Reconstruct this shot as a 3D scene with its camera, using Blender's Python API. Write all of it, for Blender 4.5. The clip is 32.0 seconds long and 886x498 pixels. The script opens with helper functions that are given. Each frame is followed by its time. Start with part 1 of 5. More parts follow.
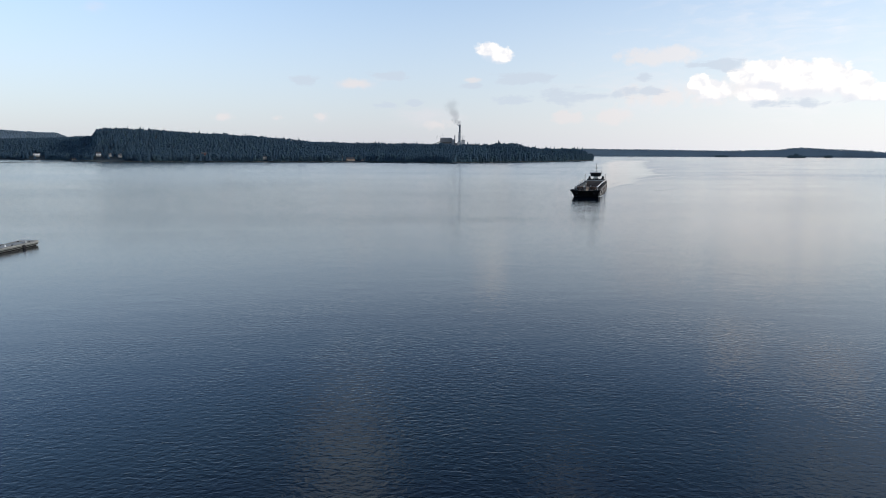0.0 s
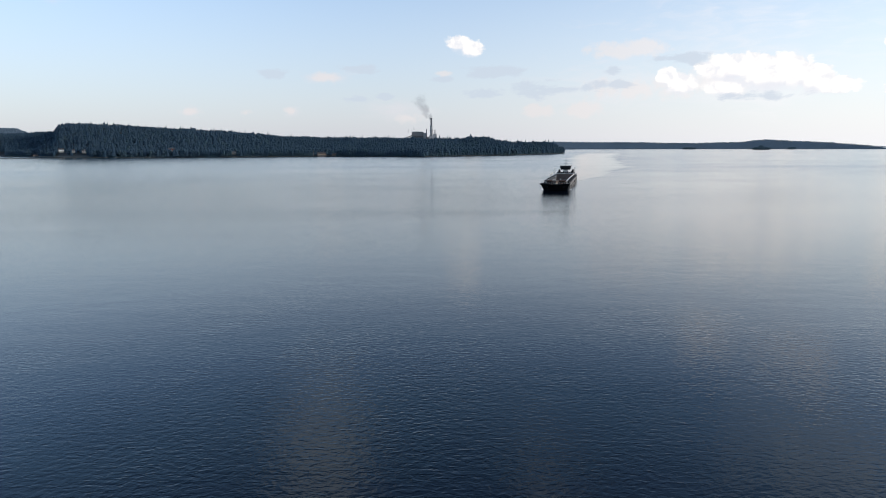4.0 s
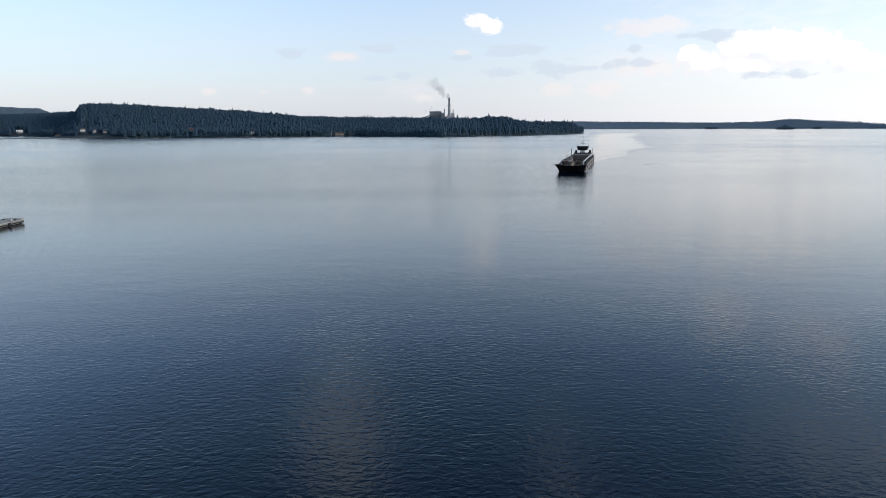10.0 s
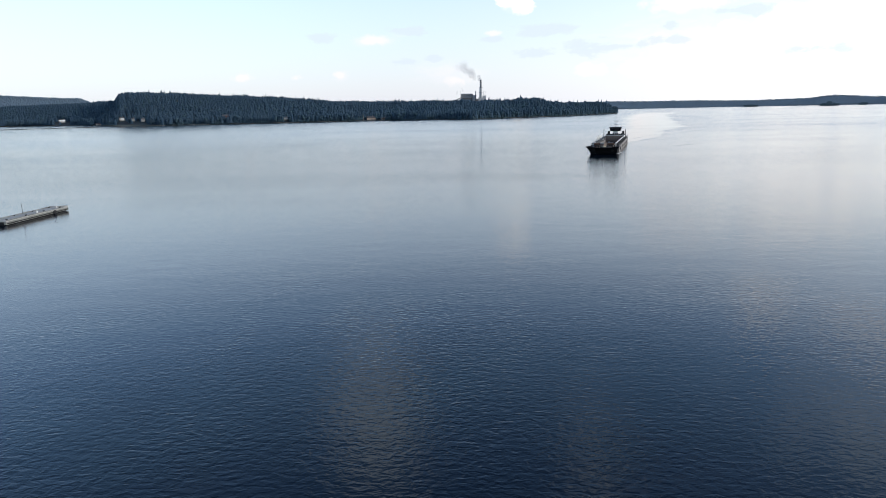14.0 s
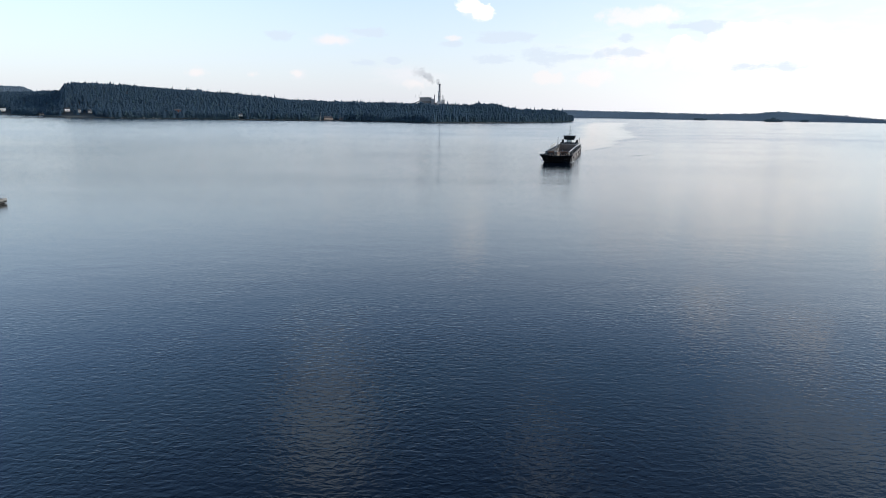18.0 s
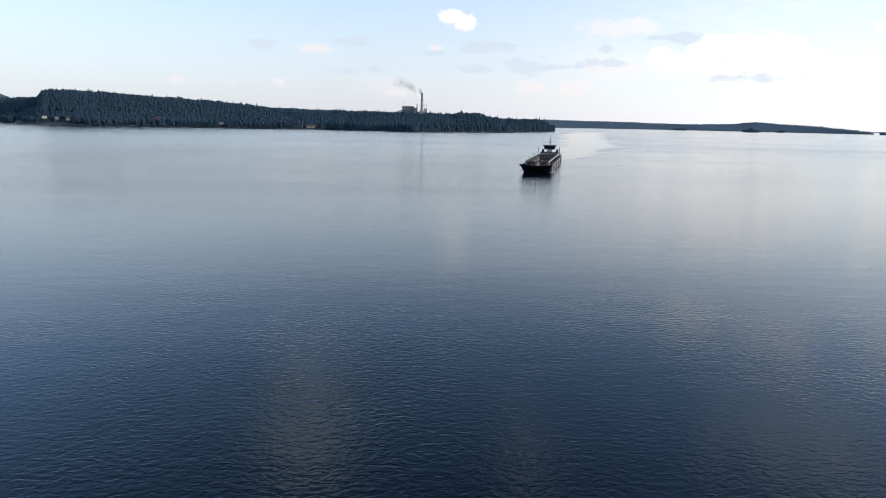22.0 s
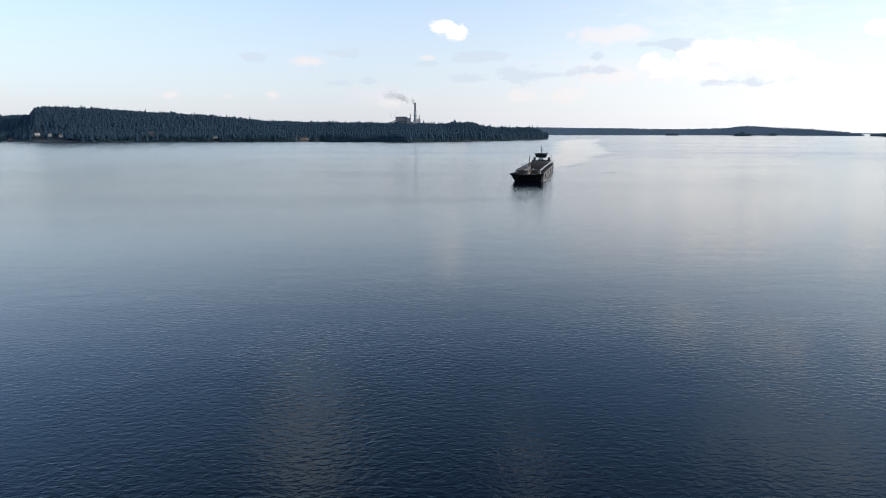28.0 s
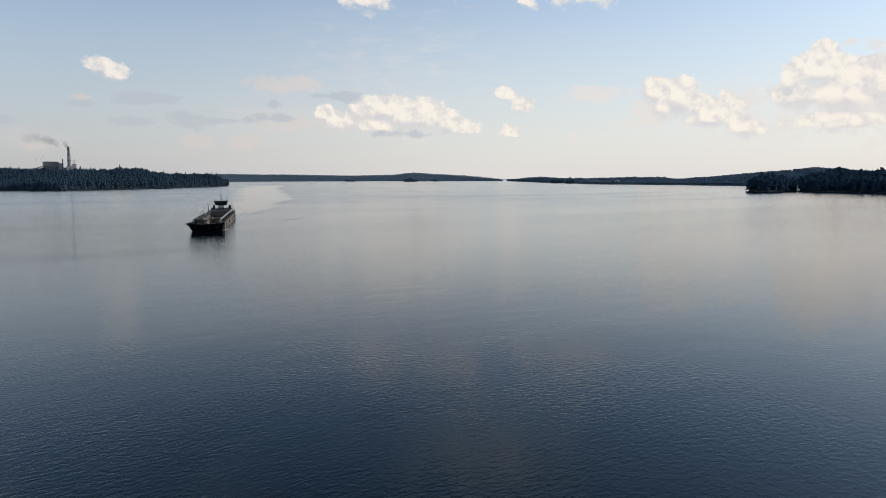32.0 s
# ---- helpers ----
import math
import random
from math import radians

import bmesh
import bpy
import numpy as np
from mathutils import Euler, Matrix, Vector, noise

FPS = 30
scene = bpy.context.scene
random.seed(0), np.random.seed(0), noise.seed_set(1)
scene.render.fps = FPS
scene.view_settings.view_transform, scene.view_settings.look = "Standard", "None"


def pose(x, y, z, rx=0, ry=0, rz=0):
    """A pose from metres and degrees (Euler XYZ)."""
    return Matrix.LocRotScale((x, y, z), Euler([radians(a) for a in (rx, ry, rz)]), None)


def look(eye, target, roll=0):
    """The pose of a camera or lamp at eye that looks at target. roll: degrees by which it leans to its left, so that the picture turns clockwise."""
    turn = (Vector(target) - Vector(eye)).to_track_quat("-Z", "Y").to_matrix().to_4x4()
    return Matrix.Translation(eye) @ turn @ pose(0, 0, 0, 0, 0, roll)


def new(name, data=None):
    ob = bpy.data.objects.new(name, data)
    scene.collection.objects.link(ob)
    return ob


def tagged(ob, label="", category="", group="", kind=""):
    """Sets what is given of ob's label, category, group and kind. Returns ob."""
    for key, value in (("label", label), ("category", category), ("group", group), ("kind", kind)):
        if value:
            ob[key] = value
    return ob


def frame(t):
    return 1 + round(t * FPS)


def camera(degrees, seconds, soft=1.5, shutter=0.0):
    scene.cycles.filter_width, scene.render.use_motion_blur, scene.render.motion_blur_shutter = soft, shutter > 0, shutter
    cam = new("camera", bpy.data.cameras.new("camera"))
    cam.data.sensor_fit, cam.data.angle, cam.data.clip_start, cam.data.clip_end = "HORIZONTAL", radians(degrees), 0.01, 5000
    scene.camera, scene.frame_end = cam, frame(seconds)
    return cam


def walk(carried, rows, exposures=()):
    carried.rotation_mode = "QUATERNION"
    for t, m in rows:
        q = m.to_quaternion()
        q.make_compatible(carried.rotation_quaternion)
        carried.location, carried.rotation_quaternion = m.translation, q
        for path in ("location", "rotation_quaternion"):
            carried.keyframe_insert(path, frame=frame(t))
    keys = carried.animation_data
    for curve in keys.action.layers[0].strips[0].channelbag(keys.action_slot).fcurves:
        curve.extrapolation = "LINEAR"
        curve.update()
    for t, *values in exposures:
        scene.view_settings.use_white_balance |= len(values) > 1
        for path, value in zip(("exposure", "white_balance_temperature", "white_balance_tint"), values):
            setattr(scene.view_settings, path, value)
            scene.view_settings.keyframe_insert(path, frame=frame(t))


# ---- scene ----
# The camera stands high over a lake and is turned by hand; the walk is a turn of the head.
EYE = 18.0
cam = camera(69.68, 32.0, soft=0.7)


def aim(yaw, pitch, roll):
    """A pose at the eye: yaw to the right of north, pitch up, roll to the left, in degrees."""
    return pose(0, 0, EYE, 90 + pitch, 0, -yaw) @ pose(0, 0, 0, 0, 0, roll)


walk(cam, [(t, aim(a, b, c)) for t, a, b, c in (
    (0.0, -0.03, -8.60, 0.05),
    (0.5, 0.29, -8.40, -0.26),
    (1.0, 0.23, -8.24, -0.24),
    (1.5, 0.85, -8.71, -0.36),
    (2.0, 0.52, -8.93, -0.25),
    (2.5, 1.60, -8.64, 0.02),
    (3.0, 2.19, -9.38, -0.45),
    (3.5, 2.49, -9.08, -0.33),
    (5.5, 1.54, -9.54, -0.11),
    (6.0, 1.17, -9.46, -0.09),
    (6.5, 0.82, -9.33, 0.09),
    (7.0, 0.01, -9.68, 0.03),
    (7.5, 0.54, -9.85, 0.20),
    (8.0, 0.33, -10.50, -0.16),
    (8.5, 0.33, -10.73, -0.56),
    (9.0, 0.52, -10.63, -0.59),
    (9.5, 0.50, -11.02, 0.05),
    (10.0, 0.83, -10.91, -0.32),
    (10.5, 1.71, -10.45, -0.99),
    (10.7, 1.09, -10.76, -0.74),
    (11.0, -3.71, -11.88, -0.49),
    (11.2, -4.27, -11.44, -0.13),
    (11.5, -6.54, -10.36, -1.90),
    (11.7, -7.29, -10.67, -1.99),
    (12.0, -5.28, -9.80, -1.57),
    (12.2, -4.23, -10.48, -0.89),
    (12.5, -2.64, -10.35, -0.10),
    (12.7, -2.62, -11.32, -0.52),
    (13.0, -2.41, -13.74, -0.19),
    (13.2, -2.11, -13.76, 0.42),
    (13.5, -2.78, -12.22, -0.12),
    (14.0, -2.17, -12.35, -1.34),
    (14.5, -2.06, -11.35, -2.32),
    (16.5, -1.03, -11.21, -0.21),
    (17.0, 0.83, -11.48, 0.38),
    (17.5, 1.58, -12.27, 0.68),
    (18.0, 1.93, -12.09, 0.75),
    (18.5, 2.15, -11.33, 0.64),
    (19.0, 3.03, -11.32, 0.76),
    (19.5, 3.15, -11.33, 0.63),
    (20.0, 3.48, -11.18, 0.61),
    (20.5, 3.34, -11.11, 0.62),
    (21.0, 3.47, -11.18, 0.63),
    (21.5, 3.30, -11.24, 0.70),
    (22.0, 3.52, -11.29, 1.04),
    (22.5, 3.07, -11.37, 0.84),
    (23.0, 3.35, -10.66, 0.89),
    (23.5, 2.88, -10.90, 0.79),
    (24.0, 2.81, -10.95, 0.58),
    (24.5, 2.80, -10.89, 0.58),
    (25.0, 2.78, -10.88, 0.66),
    (25.5, 3.06, -11.02, 0.71),
    (27.5, 3.20, -11.08, 0.28),
    (28.0, 3.88, -10.45, -0.07),
    (28.2, 5.03, -9.71, -0.12),
    (28.4, 9.09, -8.62, 1.09),
    (28.5, 11.63, -7.88, 1.42),
    (28.7, 14.70, -7.07, 1.52),
    (29.0, 19.23, -6.47, 1.48),
    (29.2, 21.35, -6.10, 1.48),
    (29.5, 24.49, -6.14, 1.92),
    (30.0, 27.50, -5.71, 2.00),
    (30.5, 30.15, -5.92, 1.18),
    (31.0, 31.05, -6.18, 0.49),
    (31.5, 32.21, -6.31, 0.14),
    (32.0, 31.62, -6.43, -0.23),
)], exposures=((0, 0.18, 6100, 9), (7, 0.20, 6100, 9), (10, 0.30, 6100, 9), (11.5, 0.38, 6100, 9), (14, 0.55, 6100, 9), (17, 0.48, 6100, 9), (20, 0.40, 6100, 9), (24, 0.37, 6100, 9), (28, 0.34, 6100, 9), (29, 0.0, 6050, 8), (30, -0.14, 6150, 7), (31, -0.20, 6300, 8), (32, -0.20, 6400, 9)))


# ---------------------------------------------------------------- world and sun
SUN_AZ, SUN_EL = 108.0, 20.0
world = bpy.data.worlds.new("sky")
scene.world = world
world.use_nodes = True


class Nodes:
    """Short hand for wiring shader nodes."""

    def __init__(self, tree):
        self.tree = tree

    def add(self, kind, operation=None):
        n = self.tree.nodes.new(kind)
        if operation:
            n.operation = operation
        return n

    def plug(self, socket, value):
        if isinstance(value, bpy.types.NodeSocket):
            self.tree.links.new(value, socket)
        elif value is not None:
            socket.default_value = value

    def math(self, op, a, b=None, c=None, clamp=False):
        n = self.add("ShaderNodeMath", op)
        n.use_clamp = clamp
        for s, v in zip(n.inputs, (a, b, c)):
            self.plug(s, v)
        return n.outputs[0]

    def ramp(self, value, lo, hi, a=0.0, b=1.0):
        n = self.add("ShaderNodeMapRange")
        n.interpolation_type = "SMOOTHSTEP"
        for s, v in zip(n.inputs, (value, lo, hi, a, b)):
            self.plug(s, v)
        return n.outputs[0]

    def mix(self, factor, a, b, blend="MIX"):
        n = self.add("ShaderNodeMix")
        n.data_type, n.blend_type = "RGBA", blend
        self.plug(n.inputs[0], factor)
        self.plug(n.inputs[6], a)
        self.plug(n.inputs[7], b)
        return n.outputs[2]

    def noise(self, vector, scale, detail=3.0, rough=0.5, distortion=0.0):
        n = self.add("ShaderNodeTexNoise")
        self.plug(n.inputs["Vector"], vector)
        for key, v in (("Scale", scale), ("Detail", detail), ("Roughness", rough), ("Distortion", distortion)):
            self.plug(n.inputs[key], v)
        return n.outputs[0]

    def billow(self, vector, scale):
        """Round lobes on lobes: 1 at the heart of a lobe, about 0 in its creases."""
        n = self.add("ShaderNodeTexVoronoi")
        n.normalize = True
        self.plug(n.inputs["Vector"], vector)
        for key, v in (("Scale", scale), ("Detail", 2.0), ("Roughness", 0.45), ("Lacunarity", 2.3)):
            self.plug(n.inputs[key], v)
        return self.math("MULTIPLY_ADD", n.outputs["Distance"], -1.7, 1.0)

    def mapping(self, vector, loc=(0, 0, 0), scale=(1, 1, 1), rot=(0, 0, 0)):
        n = self.add("ShaderNodeMapping")
        self.plug(n.inputs[0], vector)
        for s, v in zip(n.inputs[1:], (loc, rot, scale)):
            s.default_value = v
        return n.outputs[0]


def rgb(r, g, b):
    return (r, g, b, 1.0)


w = Nodes(world.node_tree)
world.node_tree.nodes.clear()
way = w.add("ShaderNodeTexCoord").outputs["Generated"]
xyz = w.add("ShaderNodeSeparateXYZ")
w.plug(xyz.inputs[0], way)
lift = w.math("MAXIMUM", xyz.outputs[2], 0.004)
flat = w.add("ShaderNodeCombineXYZ")
for s, v in zip(flat.inputs, (xyz.outputs[0], xyz.outputs[1], lift)):
    w.plug(s, v)
sky = w.add("ShaderNodeTexSky")
sky.sky_type, sky.sun_disc = "NISHITA", False
sky.sun_elevation, sky.sun_rotation, sky.altitude = radians(SUN_EL), radians(SUN_AZ), 100.0
sky.air_density, sky.dust_density, sky.ozone_density = 1.0, 0.7, 1.2
w.plug(sky.inputs[0], flat.outputs[0])
az = w.math("MULTIPLY", w.math("ARCTAN2", xyz.outputs[0], xyz.outputs[1]), 57.29578)
el = w.math("MULTIPLY", w.math("ARCSINE", lift), 57.29578)
spot = w.add("ShaderNodeCombineXYZ")
w.plug(spot.inputs[0], az)
w.plug(spot.inputs[1], el)
spot = spot.outputs[0]

# the clouds over the lake: azimuth, elevation, half width, half height (degrees), weight
CUMULUS = (
    (3.9, 8.8, 1.3, 0.75, 0.85), (4.9, 8.3, 1.3, 0.77, 0.80), (26.5, 6.0, 2.7, 1.47, 1.00), (29.2, 5.4, 3.7, 1.71, 1.20), (29.8, 5.5, 1.5, 1.48, 1.05),
    (32.1, 4.9, 1.5, 1.32, 1.00), (26.0, 4.6, 2.0, 1.02, 0.90), (33.3, 4.3, 1.9, 0.76, 0.85), (21.3, 5.6, 0.7, 0.97, 0.80), (22.4, 4.9, 1.4, 1.04, 0.85),
    (37.2, 7.2, 1.0, 0.74, 0.70), (38.6, 6.3, 1.2, 0.97, 0.50), (37.5, 4.0, 1.1, 0.66, 0.80),
)
TOWERS = (
    (49.8, 7.1, 1.5, 1.23, 0.90), (51.8, 6.5, 1.8, 2.05, 1.15), (54.1, 4.9, 2.4, 1.22, 1.10), (55.3, 5.7, 1.3, 1.20, 0.70), (56.6, 4.0, 1.9, 1.05, 1.00),
    (61.8, 9.1, 1.2, 1.07, 1.10), (61.6, 8.0, 2.5, 1.53, 1.00), (59.9, 7.2, 0.9, 1.14, 0.90), (63.6, 6.2, 2.9, 2.08, 0.95), (63.3, 4.2, 3.9, 1.27, 0.70),
    (66.1, 6.5, 3.4, 2.15, 0.80), (50.6, 5.9, 1.7, 1.5, 0.75), (53.0, 5.9, 1.9, 1.3, 0.80), (60.6, 6.4, 2.4, 1.8, 0.75), (64.9, 7.7, 2.2, 1.3, 0.70), (68.9, 5.9, 3.8, 3.12, 0.90), (76.0, 6.0, 6.0, 4.0, 0.90),
    (25.5, 15.2, 3.1, 1.2, 0.30), (32.0, 15.8, 4.0, 1.1, 0.30), (43.9, 15.0, 3.9, 1.1, 0.30), (38.9, 14.9, 0.8, 0.80, 0.40),
)
SOFT = (
    (18.8, 7.9, 4.5, 1.13, 0.95), (17.0, 7.6, 2.4, 0.59, 0.70), (10.7, 3.0, 1.9, 0.84, 0.90), (14.5, 3.0, 2.3, 1.02, 0.95), (19.1, 4.7, 5.8, 1.45, 0.60),
    (25.0, 4.9, 5.5, 1.9, 0.55), (44.8, 7.0, 3.7, 1.01, 0.95), (49.2, 5.1, 2.1, 2.20, 0.80), (47.8, 4.5, 2.2, 1.11, 0.50), (56.1, 5.8, 3.6, 1.04, 0.70),
    (59.6, 4.0, 2.1, 2.35, 0.50), (43.0, 3.3, 1.1, 0.65, 0.50), (63.6, 9.7, 1.1, 0.54, 0.60), (64.9, 9.2, 1.1, 0.80, 0.60), (2.4, 6.3, 1.3, 0.40, 0.80),
    (-0.4, 2.4, 2.0, 0.68, 0.55), (68.0, 5.0, 9.0, 4.5, 0.80), (-18.7, 2.9, 1.0, 0.55, 0.60), (-10.6, 3.1, 0.9, 0.40, 0.60), (-14.4, 2.9, 0.8, 0.40, 0.50), (-7.5, 5.9, 2.3, 0.55, 0.70),
)
# unseen, above the view; placed to put bright patches on the water
HIGH = (
    (-9.0, 27.0, 7.0, 6.0, 0.80), (12.0, 30.5, 5.0, 4.5, 0.42), (36.0, 24.0, 14.0, 6.0, 0.45),
)
STREAKS = (
    (2.4, 5.8, 1.2, 0.38, 0.90), (7.3, 6.4, 3.3, 0.55, 1.00), (6.3, 4.6, 2.4, 0.56, 0.90), (10.8, 4.9, 3.1, 0.85, 0.85), (13.1, 4.8, 4.2, 0.55, 0.70),
    (17.0, 6.2, 0.8, 0.40, 0.60), (17.3, 5.0, 2.4, 0.60, 0.80), (22.5, 7.0, 3.4, 0.55, 1.00), (28.2, 3.9, 5.1, 0.35, 0.65), (-12.0, 6.1, 1.5, 0.48, 1.00),
    (-4.5, 6.7, 1.9, 0.45, 0.90), (-4.9, 4.1, 1.7, 0.30, 0.60), (-2.6, 4.3, 1.2, 0.33, 0.80),
)
FAINT = (
    (-7.6, 5.9, 3.2, 0.7, 0.8), (-18.7, 2.9, 1.0, 0.6, 0.7), (-10.5, 3.0, 0.9, 0.5, 0.7), (-1.6, 3.2, 3.5, 1.3, 0.9), (-27.8, 10.8, 1.2, 0.6, 0.5),
    (17.0, 5.0, 9.0, 2.4, 0.6), (57.0, 4.5, 13.0, 5.0, 0.9), (64.0, 6.0, 7.0, 4.5, 0.9), (28.0, 5.2, 8.0, 3.2, 0.9), (27.0, 9.0, 13.0, 6.0, 0.40),
)


ASPECTS = (1.0, 1.5, 2.2, 3.2, 4.8, 8.0)


def stretched(where):
    """The spot in the sky with its elevation drawn out, once for each aspect of cloud."""
    return [w.mapping(where, scale=(1, r, 1)) for r in ASPECTS]


def heaped(rows, views):
    """The greatest closeness to any of the rows' clouds, 1 at a heart, 0 at a rim."""
    best = None
    for a, e, half_w, half_h, weight in rows:
        k = min(range(len(ASPECTS)), key=lambda i: abs(math.log(ASPECTS[i] * half_h / half_w)))
        near = w.add("ShaderNodeVectorMath", operation="DISTANCE")
        w.plug(near.inputs[0], views[k])
        near.inputs[1].default_value = (a, e * ASPECTS[k], 0)
        value = w.math("MULTIPLY_ADD", near.outputs["Value"], -weight / math.sqrt(half_w * half_h * ASPECTS[k]), weight)
        best = value if best is None else w.math("SMOOTH_MAX", best, value, 0.15)
    return best


fray = w.add("ShaderNodeTexNoise")
w.plug(fray.inputs["Vector"], way)
fray.inputs["Scale"].default_value, fray.inputs["Detail"].default_value = 60.0, 4.0
warp = w.add("ShaderNodeVectorMath", "MULTIPLY_ADD")
w.plug(warp.inputs[0], fray.outputs[1])
warp.inputs[1].default_value = (0.014, 0.014, 0.010)
w.plug(warp.inputs[2], way)
puff = w.noise(way, 30.0, 8.0, 0.60, 0.2)
lobes = w.billow(warp.outputs[0], 46.0)
lobes_lit = w.billow(w.mapping(warp.outputs[0], (-0.005, 0.003, -0.006)), 46.0)
wisp = w.noise(w.mapping(way, (3, 1, 7), (9.0, 9.0, 34.0)), 2.2, 5.0, 0.6, 0.6)
heap_over = heaped(CUMULUS + TOWERS, stretched(w.mapping(spot, (0.15, 0.75, 0))))
spot = stretched(spot)
heap_low = heaped(CUMULUS + TOWERS, spot)
high = w.math("MULTIPLY_ADD", w.math("SUBTRACT", puff, 0.5), 1.3, heaped(HIGH, spot))
high = w.ramp(high, 0.0, 0.6)
body = w.math("MULTIPLY_ADD", w.math("SUBTRACT", lobes, 0.45), 0.55, w.math("ADD", heap_low, 0.14))
body = w.math("MULTIPLY_ADD", w.math("SUBTRACT", puff, 0.5), 0.55, body)
body = w.math("ADD", body, w.math("MULTIPLY", w.math("SUBTRACT", wisp, 0.5), 0.4))
under = w.ramp(w.math("SUBTRACT", heap_over, heap_low), -0.10, 0.45)
cover = w.ramp(body, 0.12, w.ramp(under, 0.0, 1.0, 0.34, 0.80))
soft = w.math("MULTIPLY_ADD", w.math("SUBTRACT", lobes, 0.45), 0.85, heaped(SOFT, spot))
soft = w.ramp(w.math("MULTIPLY_ADD", w.math("SUBTRACT", puff, 0.5), 0.8, soft), 0.12, 0.62)
glint = w.ramp(w.math("ADD", w.math("SUBTRACT", lobes, lobes_lit), w.math("MULTIPLY", body, 0.22)), -0.20, 0.36)
veil = w.ramp(w.math("MULTIPLY_ADD", w.math("SUBTRACT", wisp, 0.5), 1.5, heaped(FAINT, spot)), 0.0, 0.9)
grey = w.math("MULTIPLY_ADD", w.math("SUBTRACT", wisp, 0.5), 1.9, heaped(STREAKS, spot))
grey = w.ramp(w.math("MULTIPLY_ADD", w.math("SUBTRACT", puff, 0.5), 1.6, grey), 0.08, 0.55)
loose = w.ramp(w.noise(w.mapping(way, (5, 2, 1), (1, 1, 2.4)), 3.2, 6.0, 0.6, 0.3), 0.50, 0.78)
loose = w.math("MULTIPLY", loose, w.ramp(el, 17.0, 34.0))

SKY_GAIN = 0.168
clear = w.mix(1.0, sky.outputs[0], rgb(SKY_GAIN * 1.01, SKY_GAIN * 1.08, SKY_GAIN * 1.13), "MULTIPLY")
# sky darkened above 22 degrees so the near water mirrors less light
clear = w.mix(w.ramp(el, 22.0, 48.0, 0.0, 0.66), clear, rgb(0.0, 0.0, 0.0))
low = w.math("MULTIPLY", w.math("SUBTRACT", 1.0, w.math("DIVIDE", el, 20.0), clamp=True), w.math("SUBTRACT", 1.0, w.math("DIVIDE", el, 60.0), clamp=True))
haze = w.mix(w.ramp(az, -8.0, 42.0), rgb(0.575, 0.56, 0.595), rgb(0.87, 0.83, 0.815))
clear = w.mix(w.math("MULTIPLY", w.math("POWER", low, 0.75), 0.94), clear, haze)
clear = w.mix(w.math("MULTIPLY", loose, 0.25), clear, rgb(0.60, 0.60, 0.62))
clear = w.mix(w.math("MULTIPLY", veil, 0.45), clear, w.mix(w.ramp(az, 0.0, 40.0), rgb(0.73, 0.675, 0.675), rgb(0.94, 0.88, 0.85)))
bright = w.mix(glint, rgb(0.84, 0.80, 0.785), rgb(1.12, 1.02, 0.90))
bright = w.mix(w.math("MULTIPLY", under, 0.85), bright, rgb(0.74, 0.725, 0.75))
clear = w.mix(w.math("MULTIPLY", high, 0.72), clear, rgb(0.75, 0.81, 0.85))
clear = w.mix(w.math("MULTIPLY", soft, 0.70), clear, w.mix(w.ramp(az, 8.0, 40.0), rgb(0.76, 0.69, 0.655), rgb(0.95, 0.865, 0.81)))
clear = w.mix(w.math("MULTIPLY", cover, 0.92), clear, bright)
clear = w.mix(w.math("MULTIPLY", grey, 0.68), clear, rgb(0.56, 0.60, 0.655))
back = w.add("ShaderNodeBackground")
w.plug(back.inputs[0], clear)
back.inputs[1].default_value = 1.0
w.plug(w.add("ShaderNodeOutputWorld").inputs[0], back.outputs[0])

sun = new("sun", bpy.data.lights.new("sun", "SUN"))
sun.data.energy, sun.data.angle, sun.data.color = 1.5, radians(3.0), (1.0, 0.88, 0.74)
sun.matrix_world = look((0, 0, 60), (-math.sin(radians(SUN_AZ)) * math.cos(radians(SUN_EL)),
                                     -math.cos(radians(SUN_AZ)) * math.cos(radians(SUN_EL)), 60 - math.sin(radians(SUN_EL))))


# ---------------------------------------------------------------- materials
def surface(name, low_rgb, high_rgb, scale, rough=0.7, metal=0.0, bump=0.0, per="none", fine=6.0, spec=0.4, stretch=(1, 1, 1)):
    """A two-scale mottled surface; per: 'object' or 'island' adds a tone of its own to each piece."""
    m = bpy.data.materials.new(name)
    m.use_nodes = True
    n = Nodes(m.node_tree)
    p = m.node_tree.nodes["Principled BSDF"]
    co = n.mapping(n.add("ShaderNodeTexCoord").outputs["Object"], scale=stretch)
    broad = n.noise(co, scale, 4.0, 0.6)
    grain = n.noise(co, scale * fine, 3.0, 0.6)
    f = n.math("ADD", n.math("MULTIPLY", broad, 0.65), n.math("MULTIPLY", grain, 0.35))
    if per == "object":
        f = n.math("ADD", n.math("MULTIPLY", f, 0.7), n.math("MULTIPLY", n.add("ShaderNodeObjectInfo").outputs["Random"], 0.3))
    if per == "island":
        f = n.math("ADD", n.math("MULTIPLY", f, 0.45), n.math("MULTIPLY", n.add("ShaderNodeNewGeometry").outputs["Random Per Island"], 0.55))
    f = n.ramp(f, 0.3, 0.7)
    n.plug(p.inputs["Base Color"], n.mix(f, rgb(*low_rgb), rgb(*high_rgb)))
    n.plug(p.inputs["Roughness"], n.ramp(grain, 0.2, 0.8, max(rough - 0.12, 0.02), min(rough + 0.1, 1.0)))
    p.inputs["Metallic"].default_value = metal
    p.inputs["Specular IOR Level"].default_value = spec
    if bump:
        b = n.add("ShaderNodeBump")
        b.inputs["Strength"].default_value, b.inputs["Distance"].default_value = 0.6, bump
        n.plug(b.inputs["Height"], grain)
        n.plug(p.inputs["Normal"], b.outputs[0])
    return m


